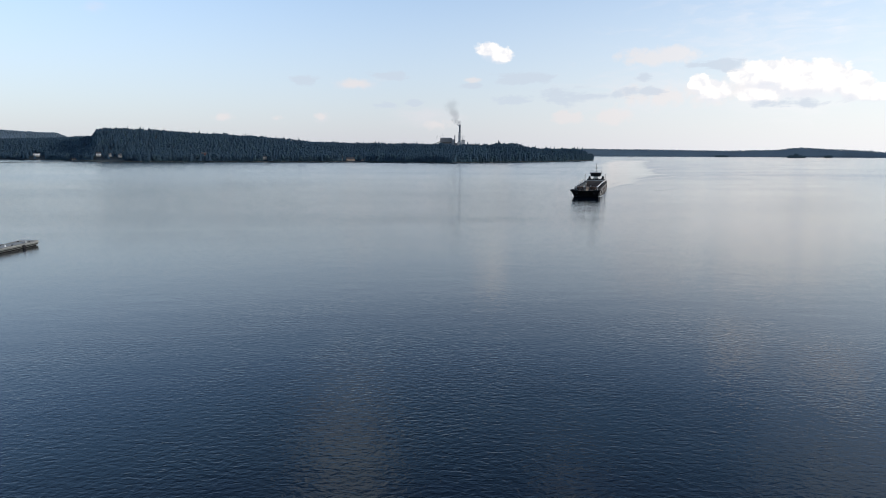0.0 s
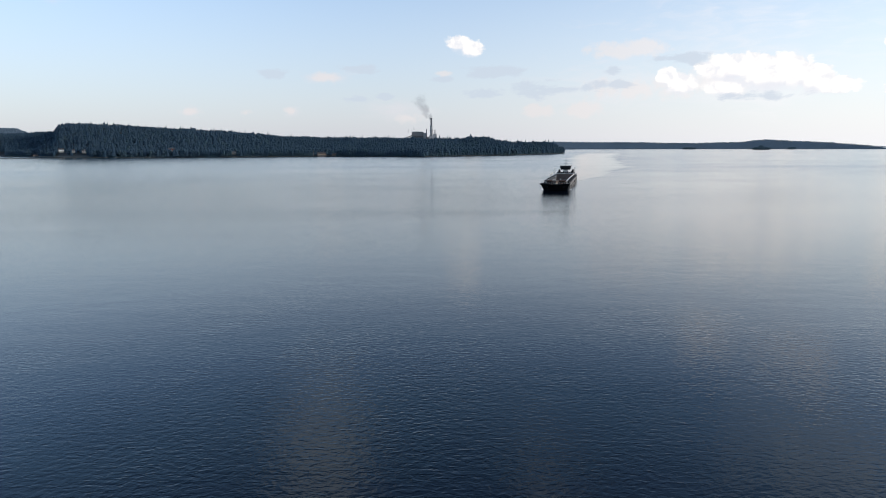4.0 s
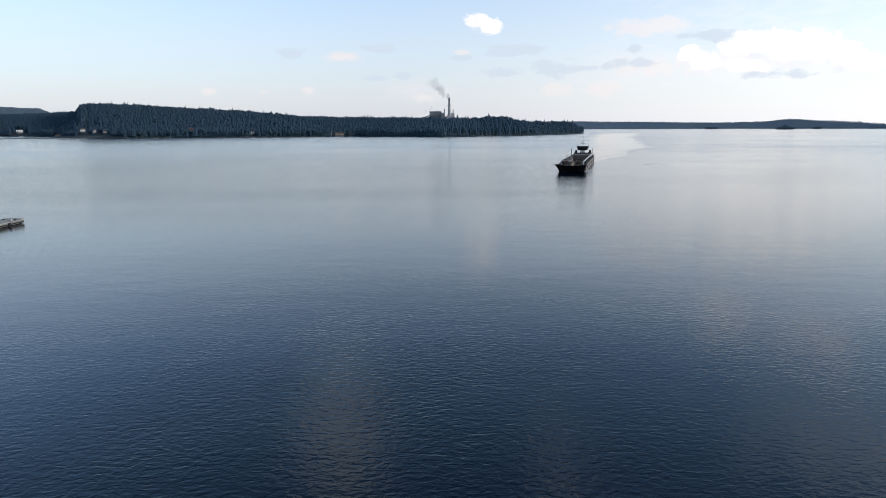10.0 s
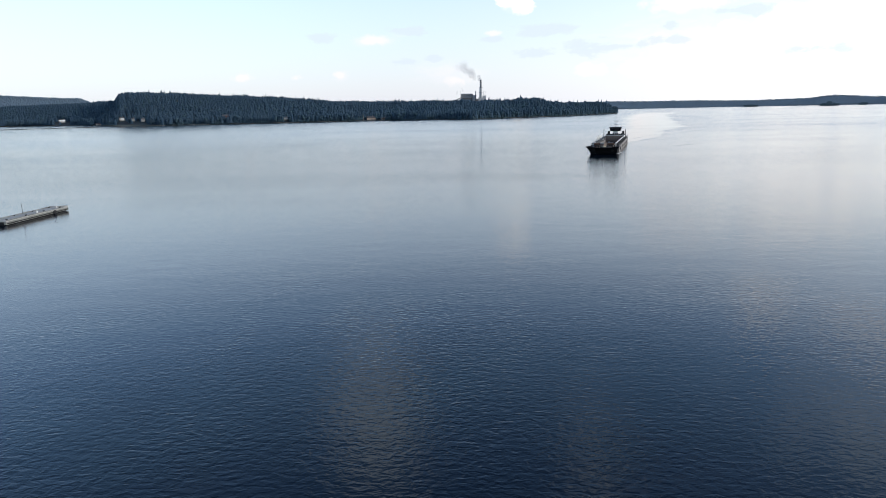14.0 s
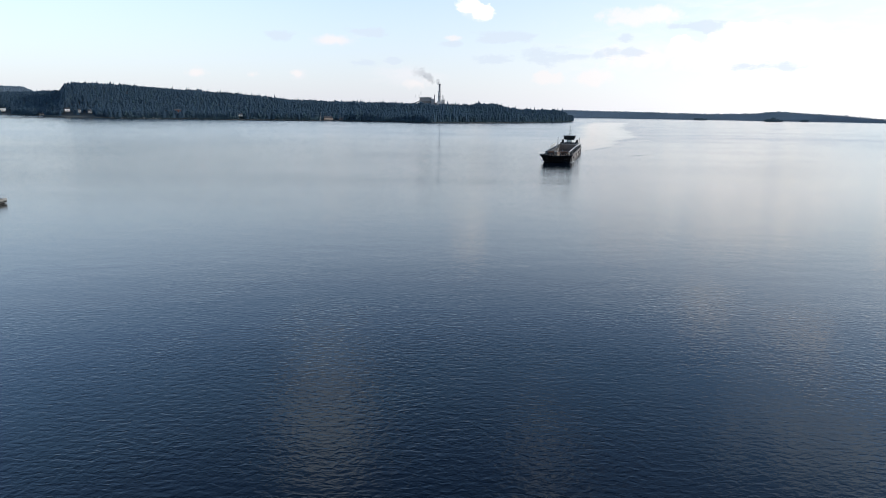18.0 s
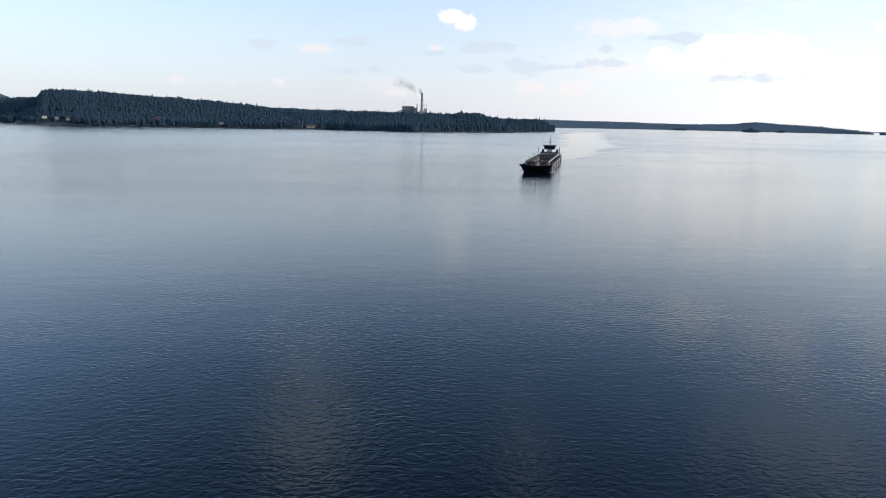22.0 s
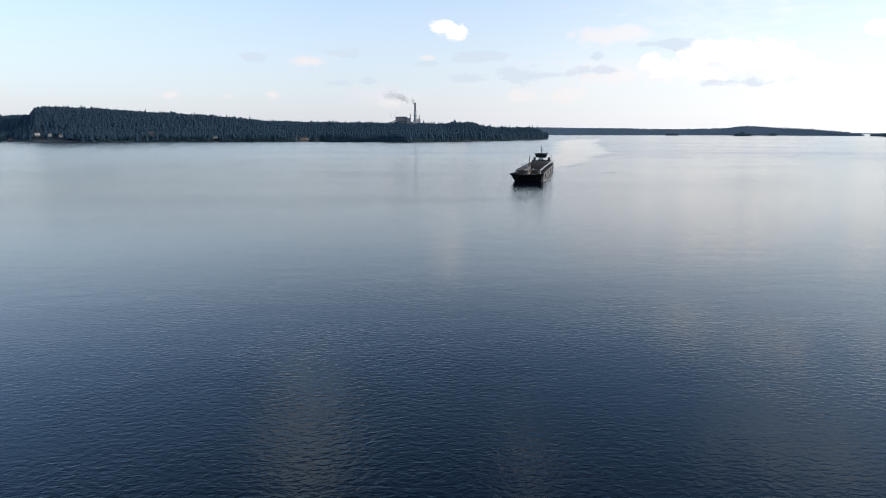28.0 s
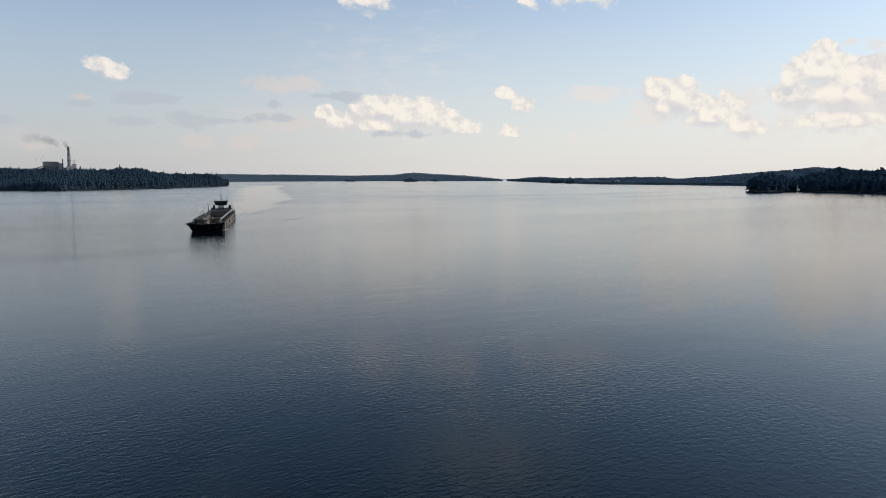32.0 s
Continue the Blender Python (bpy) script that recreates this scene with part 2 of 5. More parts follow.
def lake_material(name, slick):
    m = bpy.data.materials.new(name)
    m.use_nodes = True
    n = Nodes(m.node_tree)
    p = m.node_tree.nodes["Principled BSDF"]
    co = n.add("ShaderNodeTexCoord").outputs["Object"]
    # wind lanes on the open lake, and a ruffled strip along the near shore
    lanes = n.noise(n.mapping(co, scale=(0.004, 0.016, 1), rot=(0, 0, radians(-12))), 1.0, 4.0, 0.55, 0.8)
    calm = n.ramp(lanes, 0.36, 0.66)
    out = n.add("ShaderNodeVectorMath", operation="LENGTH")
    n.plug(out.inputs[0], co)
    strip = n.ramp(out.outputs["Value"], 105.0, 28.0)
    cats_paws = n.ramp(n.noise(n.mapping(co, scale=(0.05, 0.035, 1)), 1.0, 3.0, 0.55, 0.5), 0.35, 0.65, 0.55, 1.15)
    swell = n.noise(n.mapping(co, scale=(0.12, 0.26, 1), rot=(0, 0, radians(10))), 1.0, 2.0, 0.5, 0.3)
    chop = n.noise(n.mapping(co, scale=(1.6, 2.6, 1), rot=(0, 0, radians(10))), 1.0, 2.0, 0.45, 0.6)
    fine = n.noise(n.mapping(co, scale=(4.4, 9.5, 1), rot=(0, 0, radians(-6))), 1.0, 2.0, 0.5, 0.4)
    ripple = n.math("ADD", n.math("MULTIPLY", chop, 0.034), n.math("MULTIPLY", fine, 0.0020))
    open_lake = n.ramp(out.outputs["Value"], 90.0, 650.0)
    ripple = n.math("MULTIPLY", ripple, n.math("MULTIPLY", cats_paws, n.ramp(strip, 0.0, 1.0, 0.26, 1.35)))
    ripple = n.math("MULTIPLY", ripple, n.ramp(open_lake, 0.0, 1.0, 1.0, 0.12))
    height = n.math("ADD", n.math("MULTIPLY", swell, n.ramp(open_lake, 0.0, 1.0, 0.022, 0.012)), ripple)
    height = n.math("MULTIPLY", height, n.ramp(calm, 0.0, 1.0, 0.80, 1.0))
    # far wavelets, too small to tell apart: far out they lean south-west to mirror sky above the woods, nearer they
    # lean back to brighten the water
    facets = n.add("ShaderNodeTexNoise")
    n.plug(facets.inputs["Vector"], n.mapping(co, scale=(3.0, 5.0, 1)))
    facets.inputs["Detail"].default_value = 2.0
    lean = n.add("ShaderNodeVectorMath", "MULTIPLY_ADD")
    n.plug(lean.inputs[0], facets.outputs[1])
    lean.inputs[1].default_value, lean.inputs[2].default_value = (0.20, 0.27, 0.0), (-0.10, -0.135, 0.0)
    lull = n.ramp(calm, 0.0, 1.0, 0.85, 1.12)
    if slick:
        # the slick is smooth in its middle and fades into the rippled lake towards its rim
        smooth = n.add("ShaderNodeAttribute")
        smooth.attribute_name = "smoothness"
        lull = n.math("MULTIPLY", lull, n.math("MULTIPLY_ADD", smooth.outputs["Fac"], -0.75, 1.0))
    fade = n.add("ShaderNodeVectorMath", "SCALE")
    n.plug(fade.inputs[0], lean.outputs[0])
    n.plug(fade.inputs["Scale"], n.math("MULTIPLY", n.ramp(out.outputs["Value"], 25.0, 140.0, 0.0, 1.0), lull))
    front = n.add("ShaderNodeVectorMath", "SCALE")
    front.inputs[0].default_value = (-0.013, -0.042, 0.0)
    n.plug(front.inputs["Scale"], n.math("MULTIPLY", n.math("MULTIPLY_ADD", n.ramp(out.outputs["Value"], 80.0, 300.0, 1.0, 0.0), -0.45, n.ramp(out.outputs["Value"], 170.0, 640.0, 0.0, 1.1)), n.math("MULTIPLY", lull, n.ramp(out.outputs["Value"], 40.0, 90.0))))
    both = n.add("ShaderNodeVectorMath", "ADD")
    n.plug(both.inputs[0], fade.outputs[0])
    n.plug(both.inputs[1], front.outputs[0])
    fade = both
    tilted = n.add("ShaderNodeVectorMath", "ADD")
    n.plug(tilted.inputs[0], n.add("ShaderNodeNewGeometry").outputs["Normal"])
    n.plug(tilted.inputs[1], fade.outputs[0])
    level = n.add("ShaderNodeVectorMath", "NORMALIZE")
    n.plug(level.inputs[0], tilted.outputs[0])
    b = n.add("ShaderNodeBump")
    b.inputs["Strength"].default_value, b.inputs["Distance"].default_value = 1.0, 1.0
    n.plug(b.inputs["Height"], n.math("MULTIPLY", height, lull) if slick else height)
    n.plug(b.inputs["Normal"], level.outputs[0])
    n.plug(p.inputs["Normal"], b.outputs[0])
    n.plug(p.inputs["Base Color"], n.mix(n.ramp(lanes, 0.3, 0.7), rgb(0.0009, 0.0048, 0.0130), rgb(0.0013, 0.0062, 0.0155)))
    n.plug(p.inputs["Roughness"], n.math("MULTIPLY", n.ramp(calm, 0.0, 1.0, 0.030, 0.045), n.ramp(strip, 0.0, 1.0, 1.0, 0.35)))
    p.inputs["IOR"].default_value = 1.333
    return m


def foliage(name, low_rgb, high_rgb, scale, share=0.45):
    """Leaves and needles: a soft matt mass that lets some light through; normals bent up and south even and brighten
    its shading.
    """
    m = bpy.data.materials.new(name)
    m.use_nodes = True
    n = Nodes(m.node_tree)
    m.node_tree.nodes.clear()
    co = n.add("ShaderNodeTexCoord").outputs["Object"]
    broad = n.noise(co, scale, 4.0, 0.6)
    grain = n.noise(co, scale * 30.0, 3.0, 0.6)
    own = n.add("ShaderNodeNewGeometry")
    f = n.math("ADD", n.math("MULTIPLY", broad, 0.5), n.math("MULTIPLY", grain, 0.25))
    f = n.ramp(n.math("ADD", f, n.math("MULTIPLY", own.outputs["Random Per Island"], 0.25)), 0.3, 0.7)
    tone = n.mix(f, rgb(*low_rgb), rgb(*high_rgb))
    up = n.add("ShaderNodeVectorMath", "MULTIPLY_ADD")
    n.plug(up.inputs[0], own.outputs["Normal"])
    up.inputs[1].default_value, up.inputs[2].default_value = (share,) * 3, (0.0, -0.30, 0.42)
    even = n.add("ShaderNodeVectorMath", "NORMALIZE")
    n.plug(even.inputs[0], up.outputs[0])
    matt, glow, mixed = n.add("ShaderNodeBsdfDiffuse"), n.add("ShaderNodeBsdfTranslucent"), n.add("ShaderNodeMixShader")
    n.plug(matt.inputs["Color"], tone)
    n.plug(glow.inputs["Color"], tone)
    n.plug(matt.inputs["Normal"], even.outputs[0])
    mixed.inputs[0].default_value = 0.3
    n.plug(mixed.inputs[1], matt.outputs[0])
    n.plug(mixed.inputs[2], glow.outputs[0])
    n.plug(n.add("ShaderNodeOutputMaterial").inputs[0], mixed.outputs[0])
    return m


WATER = lake_material("lake_water", False)
SLICK = lake_material("smooth_slick_water", True)
SOIL = surface("forest_floor", (0.030, 0.038, 0.040), (0.060, 0.070, 0.070), 0.05, 0.95)
# foliage colours lifted and blued to carry the haze over the lake
SPRUCE = foliage("haze_blue_needles", (0.066, 0.110, 0.156), (0.085, 0.136, 0.184), 0.012, 0.26)
BIRCH = foliage("haze_blue_crowns", (0.074, 0.124, 0.154), (0.092, 0.146, 0.176), 0.012, 0.26)
MEADOW = surface("mown_meadow", (0.085, 0.095, 0.075), (0.13, 0.14, 0.11), 0.05, 0.95)
BARK = surface("pale_bark", (0.20, 0.19, 0.17), (0.55, 0.53, 0.49), 0.8, 0.85)
# haze of distance is put into these colours, making them paler and bluer
HAZY_WOOD = foliage("far_forest_haze_tint", (0.204, 0.275, 0.347), (0.226, 0.299, 0.369), 0.01, 0.26)
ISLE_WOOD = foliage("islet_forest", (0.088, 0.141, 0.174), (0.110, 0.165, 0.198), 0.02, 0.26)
HAZY_HILL = foliage("far_hill_haze_tint", (0.204, 0.275, 0.347), (0.226, 0.299, 0.369), 0.006, 0.26)
STONE = surface("shore_stones", (0.12, 0.12, 0.12), (0.30, 0.295, 0.29), 0.4, 0.9, per="island")
CONCRETE = surface("weathered_concrete", (0.15, 0.155, 0.145), (0.26, 0.262, 0.245), 0.9, 0.9, bump=0.02)
CONCRETE_TOP = surface("worn_concrete_deck", (0.29, 0.285, 0.265), (0.42, 0.41, 0.385), 1.2, 0.9, bump=0.02)
RUBBER = surface("black_rubber", (0.012, 0.012, 0.013), (0.03, 0.03, 0.032), 3.0, 0.8)
WHITE = surface("white_boards", (0.62, 0.61, 0.58), (0.80, 0.79, 0.76), 0.6, 0.6)
RED = surface("red_ochre_boards", (0.20, 0.060, 0.045), (0.32, 0.11, 0.08), 0.6, 0.8)
TAN = surface("tan_boards", (0.30, 0.22, 0.16), (0.44, 0.34, 0.26), 0.6, 0.8)
ROOF = surface("dark_sheet_roof", (0.05, 0.05, 0.055), (0.11, 0.11, 0.115), 0.7, 0.6)
CLAD = surface("grey_cladding", (0.12, 0.125, 0.135), (0.20, 0.205, 0.215), 0.06, 0.7)
CLAD_LIGHT = surface("light_cladding", (0.30, 0.31, 0.32), (0.42, 0.43, 0.44), 0.06, 0.7)
STACK = surface("stack_steel", (0.13, 0.135, 0.145), (0.23, 0.235, 0.245), 0.08, 0.7)
HULL = surface("black_hull_paint", (0.008, 0.009, 0.011), (0.020, 0.021, 0.024), 0.35, 0.8, bump=0.01, spec=0.2)
HULL_GREY = surface("worn_grey_hull_side", (0.145, 0.135, 0.127), (0.285, 0.265, 0.25), 0.25, 0.7, bump=0.01, stretch=(1, 0.25, 1.6))
DECK = surface("dark_deck_paint", (0.030, 0.032, 0.034), (0.075, 0.075, 0.075), 0.5, 0.8)
HOLD = surface("scuffed_hold_steel", (0.13, 0.10, 0.082), (0.25, 0.19, 0.155), 0.3, 0.8, bump=0.01)
CARGO = surface("brown_gravel_cargo", (0.12, 0.10, 0.08), (0.28, 0.235, 0.19), 0.7, 0.95, bump=0.12)
OFFWHITE = surface("off_white_paint", (0.50, 0.49, 0.46), (0.70, 0.69, 0.66), 0.5, 0.55)
BLACK = surface("black_paint", (0.012, 0.012, 0.013), (0.035, 0.035, 0.036), 0.8, 0.5)
RUST = surface("rusty_steel", (0.055, 0.032, 0.024), (0.14, 0.085, 0.06), 1.0, 0.85)
GLASS = surface("dark_glazing", (0.010, 0.012, 0.014), (0.02, 0.023, 0.026), 0.5, 0.08, spec=0.6)
FOAM = surface("white_foam", (0.45, 0.47, 0.50), (0.72, 0.74, 0.76), 1.5, 0.9)
ROPE = surface("mooring_rope", (0.25, 0.22, 0.16), (0.42, 0.38, 0.30), 4.0, 0.9)


# ---------------------------------------------------------------- mesh helpers
def at(azimuth, distance, z=0.0):
    a = radians(azimuth)
    return Vector((distance * math.sin(a), distance * math.cos(a), z))


def solid(verts, faces):
    bm = bmesh.new()
    vs = [bm.verts.new(v) for v in verts]
    for f in faces:
        bm.faces.new([vs[i] for i in f])
    bmesh.ops.recalc_face_normals(bm, faces=bm.faces)
    return bm


def boxes(*rows, bevel=0.0):
    """One mesh of boxes: x0, x1, y0, y1, z0, z1."""
    bm = bmesh.new()
    for x0, x1, y0, y1, z0, z1 in rows:
        m = Matrix.LocRotScale(((x0 + x1) / 2, (y0 + y1) / 2, (z0 + z1) / 2), None, (x1 - x0, y1 - y0, z1 - z0))
        bmesh.ops.create_cube(bm, size=1.0, matrix=m)
    if bevel:
        bmesh.ops.bevel(bm, geom=list(bm.edges), offset=bevel, segments=1, affect="EDGES")
    return bm


def rods(*rows, sides=8):
    """One mesh of round bars: two ends, and a radius at each."""
    bm = bmesh.new()
    for a, b, ra, rb in rows:
        a, b = Vector(a), Vector(b)
        turn = (b - a).to_track_quat("Z", "Y").to_matrix().to_4x4()
        bmesh.ops.create_cone(bm, cap_ends=True, segments=sides, radius1=ra, radius2=rb, depth=(b - a).length,
                              matrix=Matrix.Translation((a + b) / 2) @ turn)
    return bm


def mesh_of(name, bm, material):
    me = bpy.data.meshes.new(name)
    bm.to_mesh(me)
    bm.free()
    me.materials.append(material)
    return me


def part(name, bm, material, parent, label=""):
    ob = new(name, mesh_of(name, bm, material))
    ob.parent = parent
    return tagged(ob, label)


def thing(name, m, label, category, group=""):
    ob = new(name)
    ob.matrix_basis = m
    ob.empty_display_size = 0.3
    return tagged(ob, label, category, group)


def fast_mesh(name, verts, tris, material):
    me = bpy.data.meshes.new(name)
    verts, tris = np.asarray(verts, np.float32), np.asarray(tris, np.int32)
    me.vertices.add(len(verts))
    me.vertices.foreach_set("co", verts.ravel())
    me.loops.add(tris.size)
    me.loops.foreach_set("vertex_index", tris.ravel())
    me.polygons.add(len(tris))
    me.polygons.foreach_set("loop_start", np.arange(0, tris.size, 3, dtype=np.int32))
    me.update(calc_edges=True)
    me.materials.append(material)
    return me


# ---------------------------------------------------------------- trees
rng = np.random.default_rng(7)


def conifer_shape(tiers, sides, slim):
    """A ragged spire of drooping tiers, one metre tall."""
    v, f = [], []
    for k in range(tiers):
        z0, z1 = 0.10 + 0.86 * k / tiers, min(0.10 + 0.86 * (k + 1.75) / tiers, 1.0)
        r = slim * (1.0 - 0.93 * (k / tiers)) * rng.uniform(0.8, 1.15)
        base = len(v)
        v.append((rng.uniform(-0.012, 0.012), rng.uniform(-0.012, 0.012), z1))
        for s in range(sides):
            a = 2 * math.pi * (s + rng.uniform(-0.3, 0.3)) / sides
            rr = r * rng.uniform(0.55, 1.2)
            v.append((rr * math.cos(a), rr * math.sin(a), z0 - rng.uniform(-0.01, 0.05)))
        for s in range(sides):
            f.append((base, base + 1 + s, base + 1 + (s + 1) % sides))
    return np.array(v), np.array(f)


def crown_shape(clumps, least=0.09, most=0.17):
    """A loose broad crown of uneven clumps, one metre tall."""
    v, f = [], []
    for _ in range(clumps):
        bm = bmesh.new()
        bmesh.ops.create_icosphere(bm, subdivisions=1, radius=1.0)
        a, z = rng.uniform(0, 2 * math.pi), rng.uniform(0.3, 0.85)
        off = rng.uniform(0.0, 0.17) * (1.15 - z) * 1.6
        size = rng.uniform(least, most)
        base = len(v)
        for p in bm.verts:
            q = p.co * size * rng.uniform(0.7, 1.3)
            v.append((q.x + off * math.cos(a), q.y + off * math.sin(a), q.z * 1.15 + z))
        bm.verts.index_update()
        f += [tuple(base + p.index for p in face.verts) for face in bm.faces]
        bm.free()
    return np.array(v), np.array(f)


CONIFERS = [conifer_shape(int(rng.integers(4, 6)), 7, rng.uniform(0.19, 0.28)) for _ in range(10)]
CROWNS = [crown_shape(8, 0.08, 0.15) for _ in range(8)]
PINES = [crown_shape(20, 0.05, 0.10) for _ in range(8)]
SMALL = [(v * (1.6, 1.6, 1.0) - (0, 0, 0.3), f) for v, f in (crown_shape(4) for _ in range(6))]


def grove(name, spots, shapes, material, low, high, label, category="forest"):
    """Many trees in one mesh: spots are rows of x, y, z."""
    vs, fs, count = [], [], 0
    spots = np.asarray(spots)
    for p in spots:
        v, f = shapes[rng.integers(len(shapes))]
        a, h = rng.uniform(0, 2 * math.pi), low + (high - low) * rng.beta(2.2, 2.2)
        h *= 0.92 + 0.30 * noise.noise(Vector(p) * 0.03)
        wide = h * rng.uniform(0.95, 1.4)
        c, s = math.cos(a) * wide, math.sin(a) * wide
        vs.append(np.stack([c * v[:, 0] - s * v[:, 1] + p[0], s * v[:, 0] + c * v[:, 1] + p[1], v[:, 2] * h + p[2]], 1))
        fs.append(f + count)
        count += len(v)
    ob = new(name, fast_mesh(name, np.concatenate(vs), np.concatenate(fs), material))
    return tagged(ob, label, category, kind="stuff")


def land(name, azimuths, near, reach, height, label, material):
    """A tongue of land: from the shore at near(az) it climbs to height(az) over reach(az), and runs on level behind."""
    steps = (-14.0, 0.0, 4.0, 25.0)
    shares = (0.12, 0.3, 0.5, 0.75, 1.0, 1.4, 2.2, 3.2)
    verts, faces, cols = [], [], len(steps) + len(shares)
    for a in azimuths:
        d, r = near(a), reach(a)
        for s in steps:
            verts.append(at(a, d + s, -1.2 if s < 0 else 0.05 if s == 0 else 1.0 + 0.02 * s))
        for s in shares:
            verts.append(at(a, d + 25 + r * s, rise(s, height(a))))
    for i in range(len(azimuths) - 1):
        for j in range(cols - 1):
            k = i * cols + j
            faces.append((k, k + 1, k + cols + 1, k + cols))
    bm = solid(verts, faces)
    bmesh.ops.reverse_faces(bm, faces=[f for f in bm.faces if f.normal.z < 0])
    ob = new(name, mesh_of(name, bm, material))
    return tagged(ob, label, "land", kind="structure")


def rise(share, top):
    s = min(share, 1.0)
    return 1.5 + (top - 1.5) * s * s * (3 - 2 * s)


def plant(az0, az1, near, reach, height, gap, depth=1.25, edge=4.0):
    """Spots for trees on such a tongue, about gap metres apart, closer along the shore."""
    spots = []
    a = az0
    while a < az1:
        d = near(a)
        step = math.degrees(gap / d)
        r = edge
        while r < 25 + reach(a) * depth:
            aa = a + rng.uniform(-0.5, 0.5) * step
            rr = r + rng.uniform(-0.5, 0.5) * gap
            share = max((rr - 25) / reach(aa), 0.0)
            spots.append(at(aa, near(aa) + rr, rise(share, height(aa)) - 0.6))
            r += gap * (0.8 if r < 40 else 1.25)
        a += step
    return spots


def course(*pairs):
    """A smooth course through pairs of azimuth and value."""
    xs, ys = [p[0] for p in pairs], [p[1] for p in pairs]
    return lambda a: float(np.interp(a, xs, ys))


# ---------------------------------------------------------------- lake
bm = bmesh.new()
reach = [0.0, 40, 80, 140, 220, 320, 460, 650, 900, 1250, 1700, 2300, 3100, 4200, 5600, 7200, 9000]
rings = [[bm.verts.new((r * math.cos(2 * math.pi * k / 128), r * math.sin(2 * math.pi * k / 128), 0)) for k in range(128)] for r in reach[1:]]
heart = bm.verts.new((0, 0, 0))
for k in range(128):
    bm.faces.new((heart, rings[0][k], rings[0][(k + 1) % 128]))
    for inner, outer in zip(rings, rings[1:]):
        bm.faces.new((inner[k], outer[k], outer[(k + 1) % 128], inner[(k + 1) % 128]))
lake = tagged(new("water", mesh_of("water", bm, WATER)), "calm dark blue lake with fine ripples", "lake", kind="structure")

# ---------------------------------------------------------------- wooded peninsula
pen_near = course((-62, 2400), (-44, 2250), (-34.6, 2080), (-31.4, 1850), (-28.5, 1470), (-26, 1385), (-16.4, 1310), (-8.2, 1290), (0.8, 1165), (8.8, 1330), (13.05, 1580))
pen_reach = course((-62, 380), (-30, 360), (-10, 330), (3, 260), (9, 130), (12, 40), (13.05, 12))
# ground height of the ridge behind the shore
pen_high = course((-62, 42), (-44, 42), (-38, 44), (-34.4, 47), (-31, 48), (-28.6, 46), (-28.2, 63), (-27, 65), (-23.8, 59), (-20.8, 54), (-17.2, 47), (-14.9, 42),
                  (-11.1, 32), (-7.2, 28), (-1.7, 26), (0.8, 23), (3.3, 23), (4.8, 28), (6, 28), (7, 19), (8.8, 17), (10, 16), (11.2, 17), (12.0, 15), (12.6, 10), (12.9, 5), (13.05, 1.6))
land("peninsula", list(np.linspace(-62, 13.05, 260)), pen_near, pen_reach, pen_high, "low rocky shore under a wooded peninsula", SOIL)
# clearings round the houses on the shore: azimuth, half width, first and last distance behind the waterline
CLEARINGS = ((-32.3, 0.55, 0, 150), (-28.2, 0.45, 0, 120), (-27.0, 0.7, 0, 90), (-29.9, 0.3, 0, 60), (-8.0, 1.0, 0, 34), (-15.5, 0.25, 0, 30), (-27.6, 2.2, 0, 24))


def in_clearing(p):
    a = math.degrees(math.atan2(p.x, p.y))
    back = p.xy.length - pen_near(a)
    return any(abs(a - c) < half * (1.0 if back < last * 0.7 else 0.6) and first <= back < last for c, half, first, last in CLEARINGS)


def wooded(az0, az1, gap):
    return [p for p in plant(az0, az1, pen_near, pen_reach, pen_high, gap) if not in_clearing(p)]


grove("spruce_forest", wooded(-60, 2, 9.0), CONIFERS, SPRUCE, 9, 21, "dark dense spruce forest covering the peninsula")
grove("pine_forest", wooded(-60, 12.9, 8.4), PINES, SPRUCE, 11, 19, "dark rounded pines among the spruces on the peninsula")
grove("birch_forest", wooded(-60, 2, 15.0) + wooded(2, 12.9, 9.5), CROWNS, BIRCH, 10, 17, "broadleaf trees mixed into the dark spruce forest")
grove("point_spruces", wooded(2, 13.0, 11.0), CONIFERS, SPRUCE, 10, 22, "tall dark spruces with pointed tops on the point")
# alders and bushes that close the forest's edge along the waterline
fringe = [at(a, pen_near(a) + rng.uniform(1.5, 15.0), 0.6) for a in rng.uniform(-33, 12.95, 1500)]
fringe = [p for p in fringe if not in_clearing(p)]
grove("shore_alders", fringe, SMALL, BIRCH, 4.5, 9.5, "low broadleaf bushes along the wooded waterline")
# far rise behind the peninsula
back_near = course((-62, 2850), (-14, 2600))
back_reach = course((-62, 400), (-14, 400))
back_high = course((-62, 120), (-44, 128), (-38.6, 124), (-37.1, 120), (-36.5, 110), (-34.4, 103), (-33, 97), (-31, 94), (-29.4, 62), (-27, 40), (-22, 40), (-20.4, 78), (-18.3, 88), (-17.2, 74), (-15.5, 30), (-14, 20))
land("far_rise", list(np.linspace(-62, -14, 90)), back_near, back_reach, back_high, "hazy wooded rise behind the peninsula", HAZY_HILL)
grove("rise_forest", plant(-60, -15, back_near, back_reach, back_high, 9.0), SMALL, HAZY_WOOD, 8, 12, "hazy far forest on a rise behind the peninsula")

